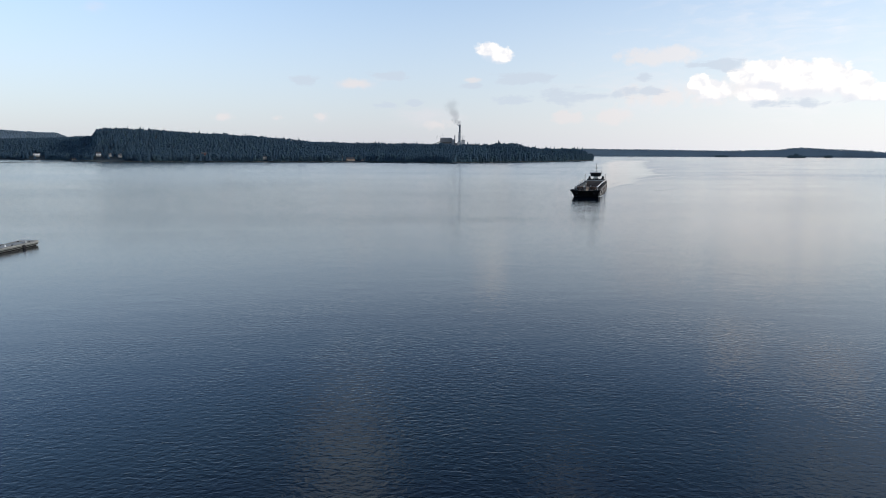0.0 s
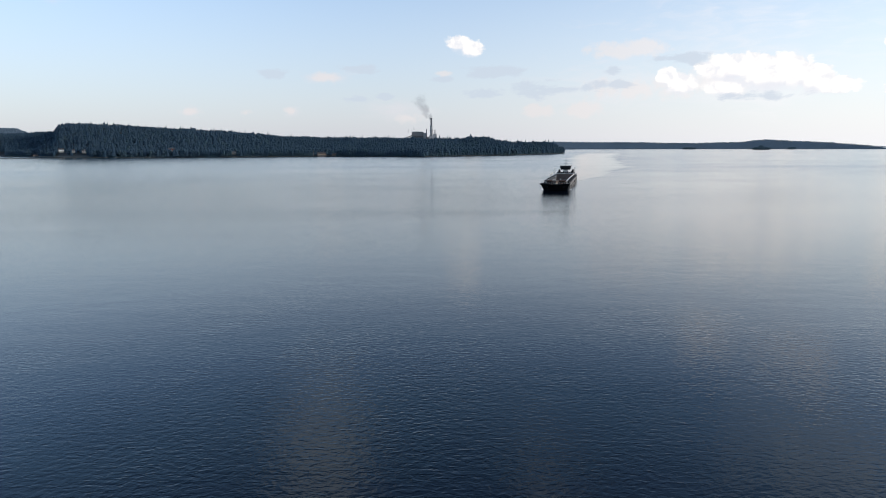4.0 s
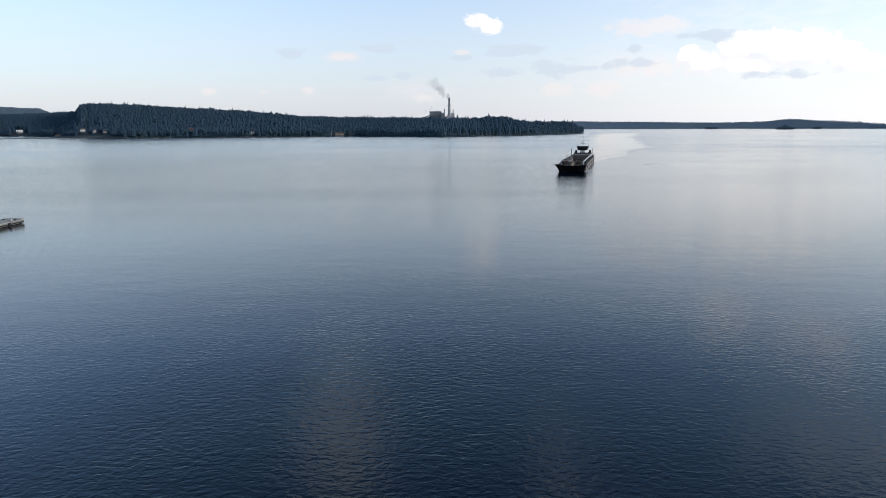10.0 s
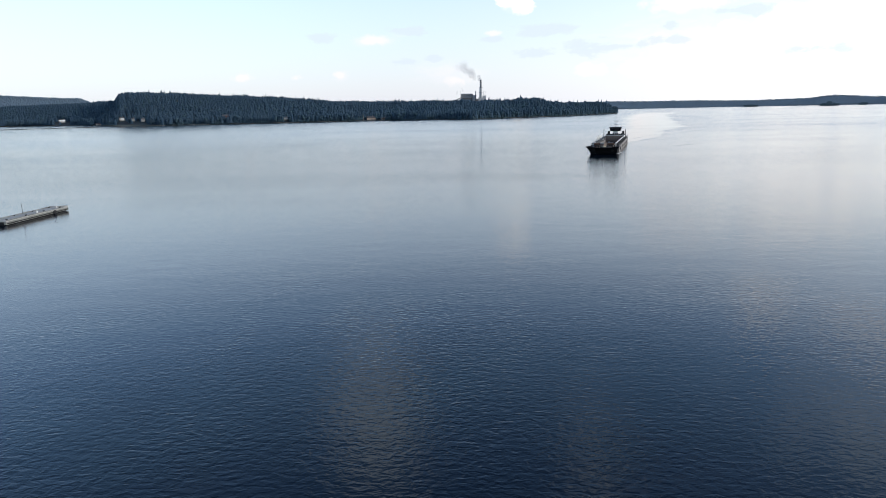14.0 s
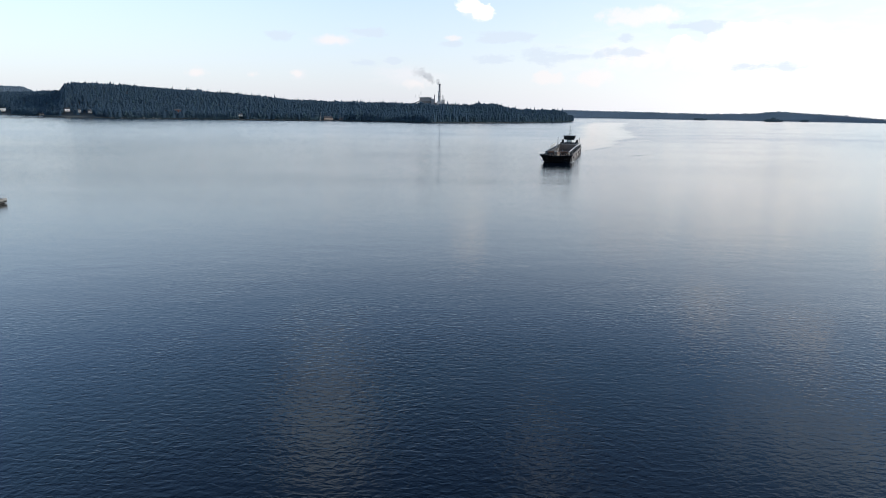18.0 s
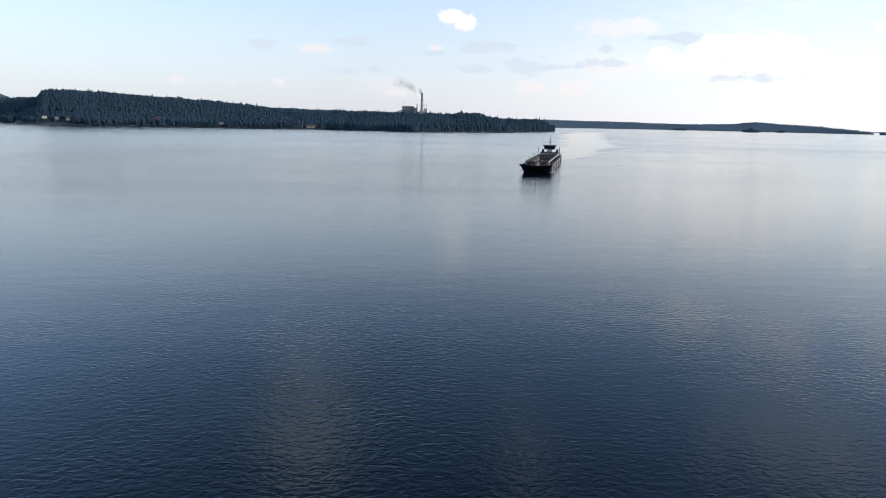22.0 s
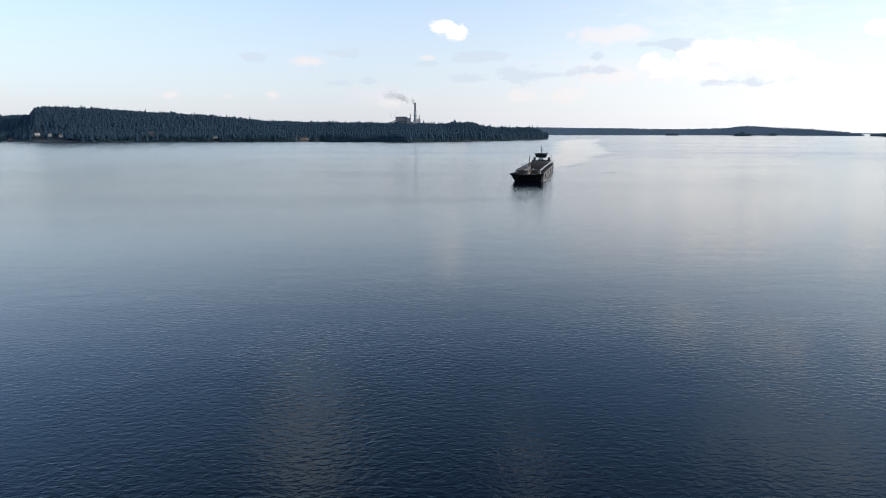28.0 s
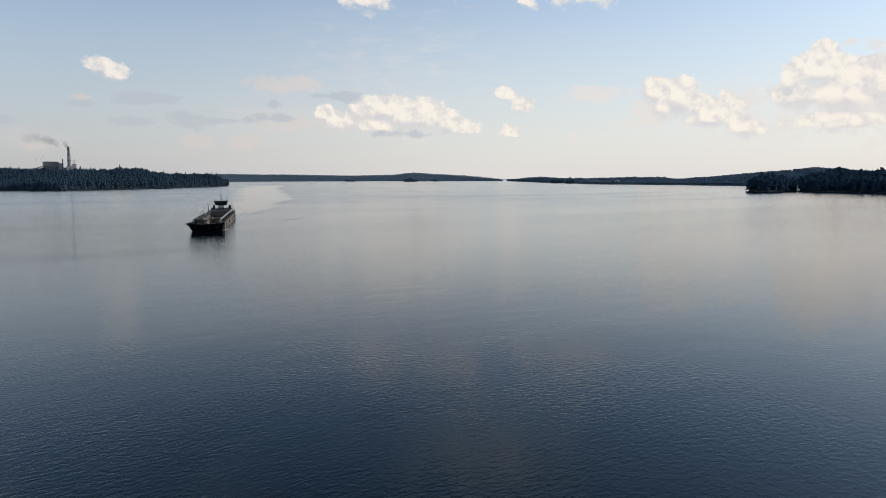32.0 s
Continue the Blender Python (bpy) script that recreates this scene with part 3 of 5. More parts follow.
# ---------------------------------------------------------------- right-hand shore
cape_near = course((57.2, 845), (58.7, 830), (60.6, 880))
cape_reach = course((57.2, 8), (58.2, 40), (59.7, 40), (60.6, 8))
cape_high = course((57.2, 1.6), (58.1, 12), (59.5, 8), (60.6, 1.6))
land("wooded_islet", list(np.linspace(57.2, 60.6, 24)), cape_near, cape_reach, cape_high, "low rocky edge of a wooded islet", SOIL)
grove("islet_forest", plant(57.3, 60.55, cape_near, cape_reach, cape_high, 6.5), CONIFERS, SPRUCE, 9, 17, "dark dense spruces on a small islet")
grove("islet_pines", plant(57.3, 60.55, cape_near, cape_reach, cape_high, 5.5), PINES, SPRUCE, 11, 18, "dark rounded pines on a small islet")
east_near = course((60.8, 890), (62, 850), (66.4, 818), (80, 760), (100, 700))
east_reach = course((60.8, 20), (62, 110), (70, 160), (100, 200))
east_high = course((60.8, 1.6), (61.7, 10), (63.1, 14), (66.2, 11), (75, 10), (100, 14))
land("east_shore", list(np.linspace(60.8, 100, 80)), east_near, east_reach, east_high, "low rocky shore under dark woods", SOIL)
grove("shore_forest", plant(60.85, 96, east_near, east_reach, east_high, 7.0), CONIFERS, SPRUCE, 10, 18, "dark dense spruce forest along the shore")
grove("shore_pines", plant(60.85, 80, east_near, east_reach, east_high, 6.5), PINES, SPRUCE, 12, 19, "dark rounded pines along the shore")

# ---------------------------------------------------------------- far shores and islands
north_near = course((9, 3500), (16, 3400), (23, 3300), (30, 3150), (34, 3050), (37.0, 2900))
north_reach = course((9, 250), (30, 250), (36, 80), (37.0, 10))
north_high = course((9, 38.6), (12.9, 37.9), (15.4, 34.2), (17.7, 32.7), (20.4, 29.8), (22.3, 26.1), (24.3, 26.1), (26.4, 27.6), (27.4, 29.8), (28.4, 37.1), (29.2, 40.1), (30.3, 34.2), (32.3, 27.6), (34.5, 19.5), (36.4, 8.5), (37, 4.5))
land("north_shore", list(np.linspace(9, 37.0, 110)), north_near, north_reach, north_high, "hazy blue wooded hills on the far shore", HAZY_HILL)
grove("north_forest", plant(9, 36.9, north_near, north_reach, north_high, 12.0), SMALL, HAZY_WOOD, 6, 10, "hazy blue far forest")
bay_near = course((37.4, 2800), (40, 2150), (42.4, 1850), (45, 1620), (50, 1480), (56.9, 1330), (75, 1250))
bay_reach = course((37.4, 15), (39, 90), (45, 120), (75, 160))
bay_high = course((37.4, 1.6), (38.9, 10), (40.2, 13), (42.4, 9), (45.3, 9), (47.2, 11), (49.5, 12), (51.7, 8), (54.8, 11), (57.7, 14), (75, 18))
land("bay_shore", list(np.linspace(37.4, 75, 130)), bay_near, bay_reach, bay_high, "hazy wooded shore across the bay", HAZY_HILL)
grove("bay_forest", plant(37.45, 74, bay_near, bay_reach, bay_high, 7.0), SMALL, HAZY_WOOD, 7, 12, "hazy far forest across the bay")
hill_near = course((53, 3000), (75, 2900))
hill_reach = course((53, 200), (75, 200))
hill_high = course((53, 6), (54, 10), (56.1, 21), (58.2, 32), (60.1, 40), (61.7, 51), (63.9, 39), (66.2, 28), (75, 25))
land("east_hill", list(np.linspace(53, 75, 60)), hill_near, hill_reach, hill_high, "hazy wooded hill behind the shore", HAZY_HILL)
grove("hill_forest", plant(53, 74, hill_near, hill_reach, hill_high, 9.5), SMALL, HAZY_WOOD, 7, 12, "hazy far forest on a hill")
gap_near, gap_reach, gap_high = course((36, 4900), (39, 4900)), course((36, 40), (39, 40)), course((36, 4), (39, 4))
land("strait_shore", list(np.linspace(36, 39, 8)), gap_near, gap_reach, gap_high, "hazy low shore beyond the strait", HAZY_HILL)
for isle_az, isle_d, half, top in ((23.4, 3050, 0.42, 2.0), (28.75, 2700, 0.55, 10.0), (30.9, 2850, 0.24, 2.0), (41.8, 1860, 0.5, 2.5), (43.0, 1750, 0.35, 2.5)):
    i_near = course((isle_az - half, isle_d + 12), (isle_az, isle_d), (isle_az + half, isle_d + 12))
    i_reach = course((isle_az - half, 4), (isle_az, 25), (isle_az + half, 4))
    i_high = course((isle_az - half, 1.6), (isle_az, top), (isle_az + half, 1.6))
    land("islet", list(np.linspace(isle_az - half, isle_az + half, 9)), i_near, i_reach, i_high, "small dark wooded islet on the lake", SOIL)
    grove("islet_forest", plant(isle_az - half * 0.95, isle_az + half * 0.95, i_near, i_reach, i_high, 7.0, edge=2.0), SMALL, ISLE_WOOD, 7, 15,
          "dark trees on a small islet")

# ---------------------------------------------------------------- sand spit before the left-hand bay
spit_near = course((-60, 1500), (-44, 1440), (-36, 1405), (-30, 1385), (-27.5, 1372))
bm = bmesh.new()
rows = []
for a in np.linspace(-60, -27.2, 70):
    d, wide = spit_near(a), 5 + 3 * math.sin(a * 2.1) + 2 * math.sin(a * 5.3)
    rows.append([bm.verts.new(at(a, d + o, z)) for o, z in ((-1.0, -0.3), (0.0, 0.35), (wide * 0.5, 0.9), (wide, 0.35), (wide + 1.0, -0.3))])
for p, q in zip(rows, rows[1:]):
    for k in range(4):
        bm.faces.new((p[k], q[k], q[k + 1], p[k + 1]))
bmesh.ops.recalc_face_normals(bm, faces=bm.faces)
tagged(new("sand_spit", mesh_of("sand_spit", bm, SOIL)), "low dark spit of land across a bay", "land", kind="structure")

# a strip of mown meadow between the shore and the woods
bm = bmesh.new()
rows = []
for a in np.linspace(-29.8, -25.4, 40):
    d, wide = pen_near(a), 20 + 4 * math.sin(a * 3.0)
    rows.append([bm.verts.new(at(a, d + o, z)) for o, z in ((3.0, 1.02), (4.5, 1.2), (wide, 1.66), (wide + 2.0, 1.3))])
for p, q in zip(rows, rows[1:]):
    for k in range(3):
        bm.faces.new((p[k], q[k], q[k + 1], p[k + 1]))
bmesh.ops.recalc_face_normals(bm, faces=bm.faces)
tagged(new("meadow", mesh_of("meadow", bm, MEADOW)), "strip of pale mown meadow along the shore", "meadow", kind="structure")

# pale stones and beaches along the waterline
vs, fs, count = [], [], 0
for k in range(900):
    a = rng.uniform(-33, 13.1) if k % 4 else rng.uniform(57, 80)
    d = (pen_near(a) if a < 20 else cape_near(a) if a < 60.6 else east_near(a)) + rng.uniform(-2.5, 2.0)
    r = rng.uniform(0.25, 1.0) * rng.uniform(0.6, 1.5)
    p = at(a, d, 0.12)
    v = np.array([(-r, 0, -0.3), (0, -r, -0.3), (r, 0, -0.3), (0, r, -0.3), (rng.uniform(-.3, .3) * r, rng.uniform(-.3, .3) * r, r * rng.uniform(0.5, 0.9))])
    vs.append(v + np.array(p))
    fs.append(np.array([(0, 1, 4), (1, 2, 4), (2, 3, 4), (3, 0, 4)]) + count)
    count += 5
tagged(new("shore_stones", fast_mesh("shore_stones", np.concatenate(vs), np.concatenate(fs), STONE)), "pale boulders along the wooded waterline", "stones", kind="stuff")


# ---------------------------------------------------------------- houses and boats on the shores
def ground_at(a, back):
    return rise(max((back - 25) / pen_reach(a), 0.0), pen_high(a))


def house(name, a, d, z, wide, deep, tall, wall, roof, label, turn=0.0):
    """A gabled house that faces the lake: foundation, walls, roof, chimney, door, windows."""
    p = at(a, d, z)
    ob = thing(name, pose(p.x, p.y, p.z - 0.4, 0, 0, -a + turn), label, "house")
    hx, hy, top = wide / 2, deep / 2, tall
    part("foundation", boxes((-hx - 0.1, hx + 0.1, -hy - 0.1, hy + 0.1, -2.0, 0.6)), CONCRETE, ob)
    gable = [(-hx, -hy, 0.6), (hx, -hy, 0.6), (hx, hy, 0.6), (-hx, hy, 0.6), (-hx, -hy, top), (hx, -hy, top), (hx, hy, top), (-hx, hy, top),
             (-hx, 0, top + deep * 0.33), (hx, 0, top + deep * 0.33)]
    part("wall", solid(gable, [(0, 1, 5, 4), (2, 3, 7, 6), (0, 4, 8, 7, 3), (1, 2, 6, 9, 5), (4, 5, 9, 8), (6, 7, 8, 9), (0, 3, 2, 1)]), wall, ob)
    for side in (-1, 1):
        e, r = side * (hy + 0.6), top + deep * 0.33
        lo = top - 0.25
        slab = [(-hx - 0.5, e, lo), (hx + 0.5, e, lo), (hx + 0.5, 0, r + 0.08), (-hx - 0.5, 0, r + 0.08)]
        slab += [(x, y, zz + 0.22) for x, y, zz in slab]
        part("roof_slope", solid(slab, [(0, 1, 2, 3), (7, 6, 5, 4), (0, 4, 5, 1), (1, 5, 6, 2), (2, 6, 7, 3), (3, 7, 4, 0)]), roof, ob)
    part("chimney", boxes((hx * 0.3, hx * 0.3 + 0.9, -0.4, 0.5, top, top + deep * 0.33 + 1.3)), STONE, ob)
    part("door", boxes((-0.5, 0.5, -hy - 0.06, -hy + 0.02, 0.6, 2.7)), ROOF, ob)
    n = max(2, int(wide // 3.5))
    for k in range(n):
        x = -hx + wide * (k + 0.5) / n
        if abs(x) > 1.1:
            win = part("window", boxes((x - 0.65, x + 0.65, -hy - 0.09, -hy + 0.02, 1.4, 2.7)), WHITE, ob)
            part("pane", boxes((x - 0.53, x + 0.53, -hy - 0.12, -hy - 0.085, 1.52, 2.58)), GLASS, win)
    return ob


house("farmhouse", -32.3, 1990, ground_at(-32.3, 70) + 5, 14, 8, 3.8, WHITE, WHITE, "long white wooden house in a shore clearing")
house("lake_house", -28.2, 1522, ground_at(-28.2, 60) + 9, 9, 7, 3.8, WHITE, ROOF, "white wooden house on a wooded slope")
house("cottage", -27.4, 1482, ground_at(-27.4, 50) + 9, 5, 4, 3.2, CLAD_LIGHT, ROOF, "small grey cottage among dark trees")
house("cottage", -26.7, 1460, ground_at(-26.7, 50) + 8, 6, 4.5, 3.2, CLAD, ROOF, "small dark grey cottage among dark trees")
house("boathouse", -29.9, 1662, 1.3, 9, 6, 3.4, TAN, ROOF, "weathered tan boathouse at the water's edge")
house("shore_sauna", -15.5, 1328, 6.5, 7, 5, 3.2, WHITE, ROOF, "small pale sauna hut above the shore")
house("summer_house", -8.2, 1312, 1.6, 17, 8, 4.4, TAN, ROOF, "low tan wooden house at the water's edge")
house("shed", -7.1, 1290, 1.5, 9, 5, 3.0, TAN, ROOF, "low tan shed at the water's edge")
house("cabin", -20.4, 1378, 13.0, 11, 6, 3.4, RED, ROOF, "dark red cabin half hidden in the woods")


def birch(a, d, z, tall):
    p = at(a, d, z)
    ob = thing("birch", pose(p.x, p.y, p.z), "tall slim birch with a bare pale trunk", "tree", "birches by the shore")
    part("trunk", rods(((0, 0, -0.5), (0.2, 0, tall * 0.55), 0.45, 0.3), ((0.2, 0, tall * 0.55), (0.1, 0, tall * 0.9), 0.3, 0.1), sides=7), BARK, ob, "pale bark")
    v, f = CROWNS[int(rng.integers(len(CROWNS)))]
    crown = new("crown", fast_mesh("crown", v * (tall * 0.62, tall * 0.62, tall * 0.6) + (0, 0, tall * 0.42), f, BIRCH))
    crown.parent = ob


for a, d, tall in ((-6.3, 1278, 19), (-5.8, 1272, 21), (-33.6, 2070, 22), (-8.9, 1300, 15)):
    birch(a, d, 1.2, tall)


def rowing_boat(a, d, z, turn, label):
    p = at(a, d, z)
    ob = thing("rowing_boat", pose(p.x, p.y, p.z, 0, 0, turn), label, "boat", "boats on the shore")
    rim, keel = [], []
    for k in range(9):
        s = k / 8
        half = 0.8 * math.sin(math.pi * (0.10 + 0.86 * s)) ** 0.7
        rim.append(((s - 0.5) * 5.6, half, 0.75 + 0.3 * (2 * s - 1) ** 2))
        keel.append(((s - 0.5) * 5.2, half * 0.35, 0.05 + 0.25 * (2 * s - 1) ** 2))
    verts = rim + keel + [(x, -y, z) for x, y, z in keel] + [(x, -y, z) for x, y, z in rim]
    faces = [(r * 9 + k, r * 9 + k + 1, r * 9 + k + 10, r * 9 + k + 9) for r in range(3) for k in range(8)]
    part("hull", solid(verts, faces), WHITE, ob)
    for x in (-1.3, 0.2, 1.5):
        part("thwart", boxes((x - 0.14, x + 0.14, -0.62, 0.62, 0.55, 0.60)), TAN, ob)


rowing_boat(-22.3, 1359, 0.5, 40, "white upturned boat drawn up on the shore")
rowing_boat(-21.7, 1355, 0.5, 15, "white rowing boat drawn up on the shore")
rowing_boat(-22.9, 1364, 0.5, 70, "white rowing boat drawn up on the shore")


def jetty(a, d, long):
    p = at(a, d, 0)
    ob = thing("jetty", pose(p.x, p.y, 0, 0, 0, -a), "low grey wooden jetty on the far shore", "jetty", "jetties on the far shore")
    for k in range(int(long // 0.9)):
        part("plank", boxes((-1.0, 1.0, -k * 0.9 - 0.82, -k * 0.9, 0.55, 0.65)), TAN, ob)
    for k in range(3):
        for x in (-0.9, 0.9):
            part("pile", rods(((x, -1 - k * long / 3.2, -1.0), (x, -1 - k * long / 3.2, 0.545), 0.14, 0.14)), BARK, ob)


for a, d, long in ((-7.4, 1279, 14), (-25.2, 1376, 11), (-16.0, 1307, 10)):
    jetty(a, d, long)

p = at(60.66, 872, 0.3)
BEACON = thing("beacon", pose(p.x, p.y, 0.3, 0, 0, -60.5), "slim white navigation beacon at the islet's end", "beacon")
part("base", rods(((0, 0, -1.2), (0, 0, 1.0), 1.6, 1.3), sides=12), CONCRETE, BEACON)
part("tower", rods(((0, 0, 1.0), (0, 0, 6.6), 0.85, 0.6), sides=12), WHITE, BEACON, "white tower")
part("gallery", rods(((0, 0, 6.6), (0, 0, 6.8), 1.1, 1.1), sides=12), BLACK, BEACON)
part("lantern", rods(((0, 0, 6.8), (0, 0, 7.8), 0.5, 0.45), sides=10), GLASS, BEACON)
part("cap", rods(((0, 0, 7.8), (0, 0, 8.3), 0.6, 0.05), sides=10), WHITE, BEACON)


def block_house(a, d, z, wide, deep, tall, wall, label):
    """A far row of flats: body, roof slab, storeys of windows."""
    p = at(a, d, z)
    ob = thing("apartment_block", pose(p.x, p.y, z, 0, 0, -a), label, "building", "buildings across the bay")
    part("wall", boxes((-wide / 2, wide / 2, -deep / 2, deep / 2, -6, tall)), wall, ob)
    part("roof", boxes((-wide / 2 - 0.5, wide / 2 + 0.5, -deep / 2 - 0.5, deep / 2 + 0.5, tall, tall + 0.6)), ROOF, ob)
    for level in range(int(tall // 3.2)):
        for k in range(int(wide // 5)):
            x, zz = -wide / 2 + 2.5 + k * 5, 1.0 + level * 3.2
            part("window", boxes((x - 1, x + 1, -deep / 2 - 0.12, -deep / 2 + 0.05, zz, zz + 1.6)), GLASS, ob)


for a, d, wide, tall in ((43.9, 1737, 20, 7), (44.4, 1697, 14, 9), (45.0, 1643, 18, 7), (45.6, 1627, 14, 6), (46.5, 1602, 20, 6), (46.9, 1591, 9, 8)):
    block_house(a, d, 2.5, wide, 9, tall, CLAD_LIGHT if a < 46 else WHITE, "pale low block of flats on the far shore")

# ---------------------------------------------------------------- power plant behind the woods
p = at(0.0, 2000, 18)
PLANT = thing("power_plant", pose(p.x, p.y, 18, 0, 0, 0), "grey power plant hall with smaller stacks behind the forest", "factory")
part("boiler_hall", boxes((-10, 26, 0, 40, -4, 43), bevel=0.3), CLAD, PLANT, "grey clad hall")
part("hall_parapet", boxes((-10.6, 26.6, -0.6, 40.6, 43.0, 45.2)), STACK, PLANT, "dark parapet")
part("turbine_hall", boxes((26.01, 37, 4, 40, -4, 41.5), bevel=0.3), CLAD_LIGHT, PLANT, "light grey clad hall")
part("low_annex", boxes((37.01, 44, 2, 30, -4, 30), bevel=0.3), CLAD, PLANT)
part("filter_house", boxes((57, 67, 6, 30, -4, 38), bevel=0.3), CLAD_LIGHT, PLANT, "light grey filter house")
part("filter_roof", boxes((56.6, 67.4, 5.6, 30.4, 38.0, 39.0)), CLAD, PLANT)
part("duct", rods(((44, 12, 24), (50, 12, 28), 2.2, 2.2), sides=10), STACK, PLANT)
part("boiler_stack", rods(((35.5, 2, -4), (35.5, 2, 53), 1.6, 1.5), sides=14), STACK, PLANT, "short dark stack")
part("conveyor", solid([(-34, 10, 22), (-34, 14, 22), (-10, 14, 33), (-10, 10, 33), (-34, 10, 25), (-34, 14, 25), (-10, 14, 36), (-10, 10, 36)],
                       [(0, 1, 2, 3), (7, 6, 5, 4), (0, 4, 5, 1), (1, 5, 6, 2), (2, 6, 7, 3), (3, 7, 4, 0)]), CLAD, PLANT)
for x in (-4, 3, 10, 17):
    part("roof_vent", boxes((x, x + 2.4, 3, 6, 45.2, 47.0)), CLAD_LIGHT, PLANT)
for x in (60, 64):
    part("vent_pipe", rods(((x, 10, 39.0), (x, 10, 52), 0.6, 0.5)), STACK, PLANT)
for k in range(6):
    x = -8.5 + k * 5.7
    part("window_band", boxes((x, x + 4.2, -0.12, 0.05, 30, 33)), GLASS, PLANT)

p = at(1.45, 1990, 18)
CHIMNEY = thing("chimney", pose(p.x, p.y, 18, 0, 0, 0), "tall grey smoking chimney with a thicker lower shaft", "chimney")
part("shaft", rods(((0, 0, -4), (0, 0, 34), 5.6, 5.0), sides=20), CLAD_LIGHT, CHIMNEY, "light grey lower shaft")
part("middle_shaft", rods(((0, 0, 34.9), (0, 0, 62), 4.6, 3.9), sides=20), CLAD_LIGHT, CHIMNEY, "light grey middle shaft")
part("upper_shaft", rods(((0, 0, 62.9), (0, 0, 84.0), 3.0, 2.7), sides=20), STACK, CHIMNEY, "dark upper shaft")
part("rim", rods(((0, 0, 84.0), (0, 0, 85.5), 3.0, 3.0), sides=20), BLACK, CHIMNEY, "soot-black rim")
for z, r in ((34, 6.2), (48, 5.4), (62, 5.6), (76, 3.6)):
    part("platform", rods(((0, 0, z), (0, 0, z + 0.9), r, r), sides=20), STACK, CHIMNEY, "dark service platform")
part("base_house", boxes((-7.5, 7.5, -7, 7, -4, 33)), CLAD_LIGHT, CHIMNEY, "light grey base building")
part("ladder", boxes((-0.4, 0.4, -5.6, -5.1, 0, 50)), STACK, CHIMNEY)


def smoke_material():
    m = bpy.data.materials.new("thin_smoke")
    m.use_nodes = True
    n = Nodes(m.node_tree)
    m.node_tree.nodes.clear()
    haze = n.noise(n.add("ShaderNodeTexCoord").outputs["Object"], 0.16, 3.0, 0.6)
    dense = n.add("ShaderNodeAttribute")
    dense.attribute_name = "thickness"
    soft, through_, both = n.add("ShaderNodeBsdfDiffuse"), n.add("ShaderNodeBsdfTranslucent"), n.add("ShaderNodeMixShader")
    clear_, blend = n.add("ShaderNodeBsdfTransparent"), n.add("ShaderNodeMixShader")
    soft.inputs[0].default_value = through_.inputs[0].default_value = rgb(0.46, 0.44, 0.47)
    n.plug(both.inputs[1], soft.outputs[0])
    n.plug(both.inputs[2], through_.outputs[0])
    n.plug(blend.inputs[0], n.math("MULTIPLY", n.ramp(dense.outputs["Fac"], 0.0, 1.0), n.ramp(haze, 0.25, 0.75, 0.20, 0.42)))
    n.plug(blend.inputs[1], clear_.outputs[0])
    n.plug(blend.inputs[2], both.outputs[0])
    n.plug(n.add("ShaderNodeOutputMaterial").inputs[0], blend.outputs[0])
    return m


SMOKE = smoke_material()


def puff(wide, tall, dense, sheets):
    """A cloudlet of thin curved sheets, each dense at its heart and fading out to its rim."""
    bits, faces, heavy = [], [], []
    for q in range(sheets):
        heart = rng.normal(0, 1, 3) * (wide * 0.30, wide * 0.30, tall * 0.25)
        w_, t_, turn = wide * rng.uniform(0.7, 1.15), tall * rng.uniform(0.7, 1.15), rng.uniform(-0.5, 0.5)
        across = np.array((math.cos(turn), math.sin(turn), rng.uniform(-0.15, 0.15))) * w_
        along = np.array((rng.uniform(-0.2, 0.2), 0.0, 1.0)) * t_
        deep = np.array((-math.sin(turn), math.cos(turn), 0.0)) * 0.35 * w_
        base = len(bits)
        bits.append(heart + deep)
        heavy.append(dense)
        for ring, share in ((0.3, 0.92), (0.6, 0.58), (0.85, 0.20), (1.0, 0.0)):
            for a in range(14):
                r = ring * (1.0 + 0.22 * noise.noise(Vector((math.cos(a * 0.449) * 1.4, math.sin(a * 0.449) * 1.4, base * 0.37))))
                bits.append(heart + r * (across * math.cos(a * 0.44880) + along * math.sin(a * 0.44880)) + deep * (1 - ring))
                heavy.append(dense * share)
        for a in range(14):
            c = (a + 1) % 14
            faces.append((base, base + 1 + a, base + 1 + c))
            for k in range(3):
                i, j = base + 1 + 14 * k, base + 15 + 14 * k
                faces += [(i + a, j + a, j + c), (i + a, j + c, i + c)]
    ob = new("smoke_puff", fast_mesh("smoke_puff", bits, faces, SMOKE))
    ob.data.polygons.foreach_set("use_smooth", [True] * len(ob.data.polygons))
    ob.data.attributes.new("thickness", "FLOAT", "POINT").data.foreach_set("value", heavy)
    return ob


PUFFS = []
top = at(1.45, 1990, 104)
for k in range(11):
    # the plume leans down the wind, first upright, then bent over to the left of the stack
    s = k / 10
    ob = puff(11.0 + 18.0 * s, 9.5 + 11.0 * s, 1.0 - 0.66 * s ** 0.7, 1)
    start = top + Vector((-1 - 26 * s ** 1.1, 4 * rng.uniform(-1, 1), 4 + 62 * s ** 1.25))
    end = top + Vector((-2 - 80 * s, 4 * rng.uniform(-1, 1), 4 + 17 * s ** 0.6 + rng.uniform(-2, 2) * s))
    ob.location = start
    PUFFS.append((ob, start, end))
    tagged(ob, "thin grey smoke puff drifting from the chimney", "smoke", "smoke from the chimney", kind="stuff")
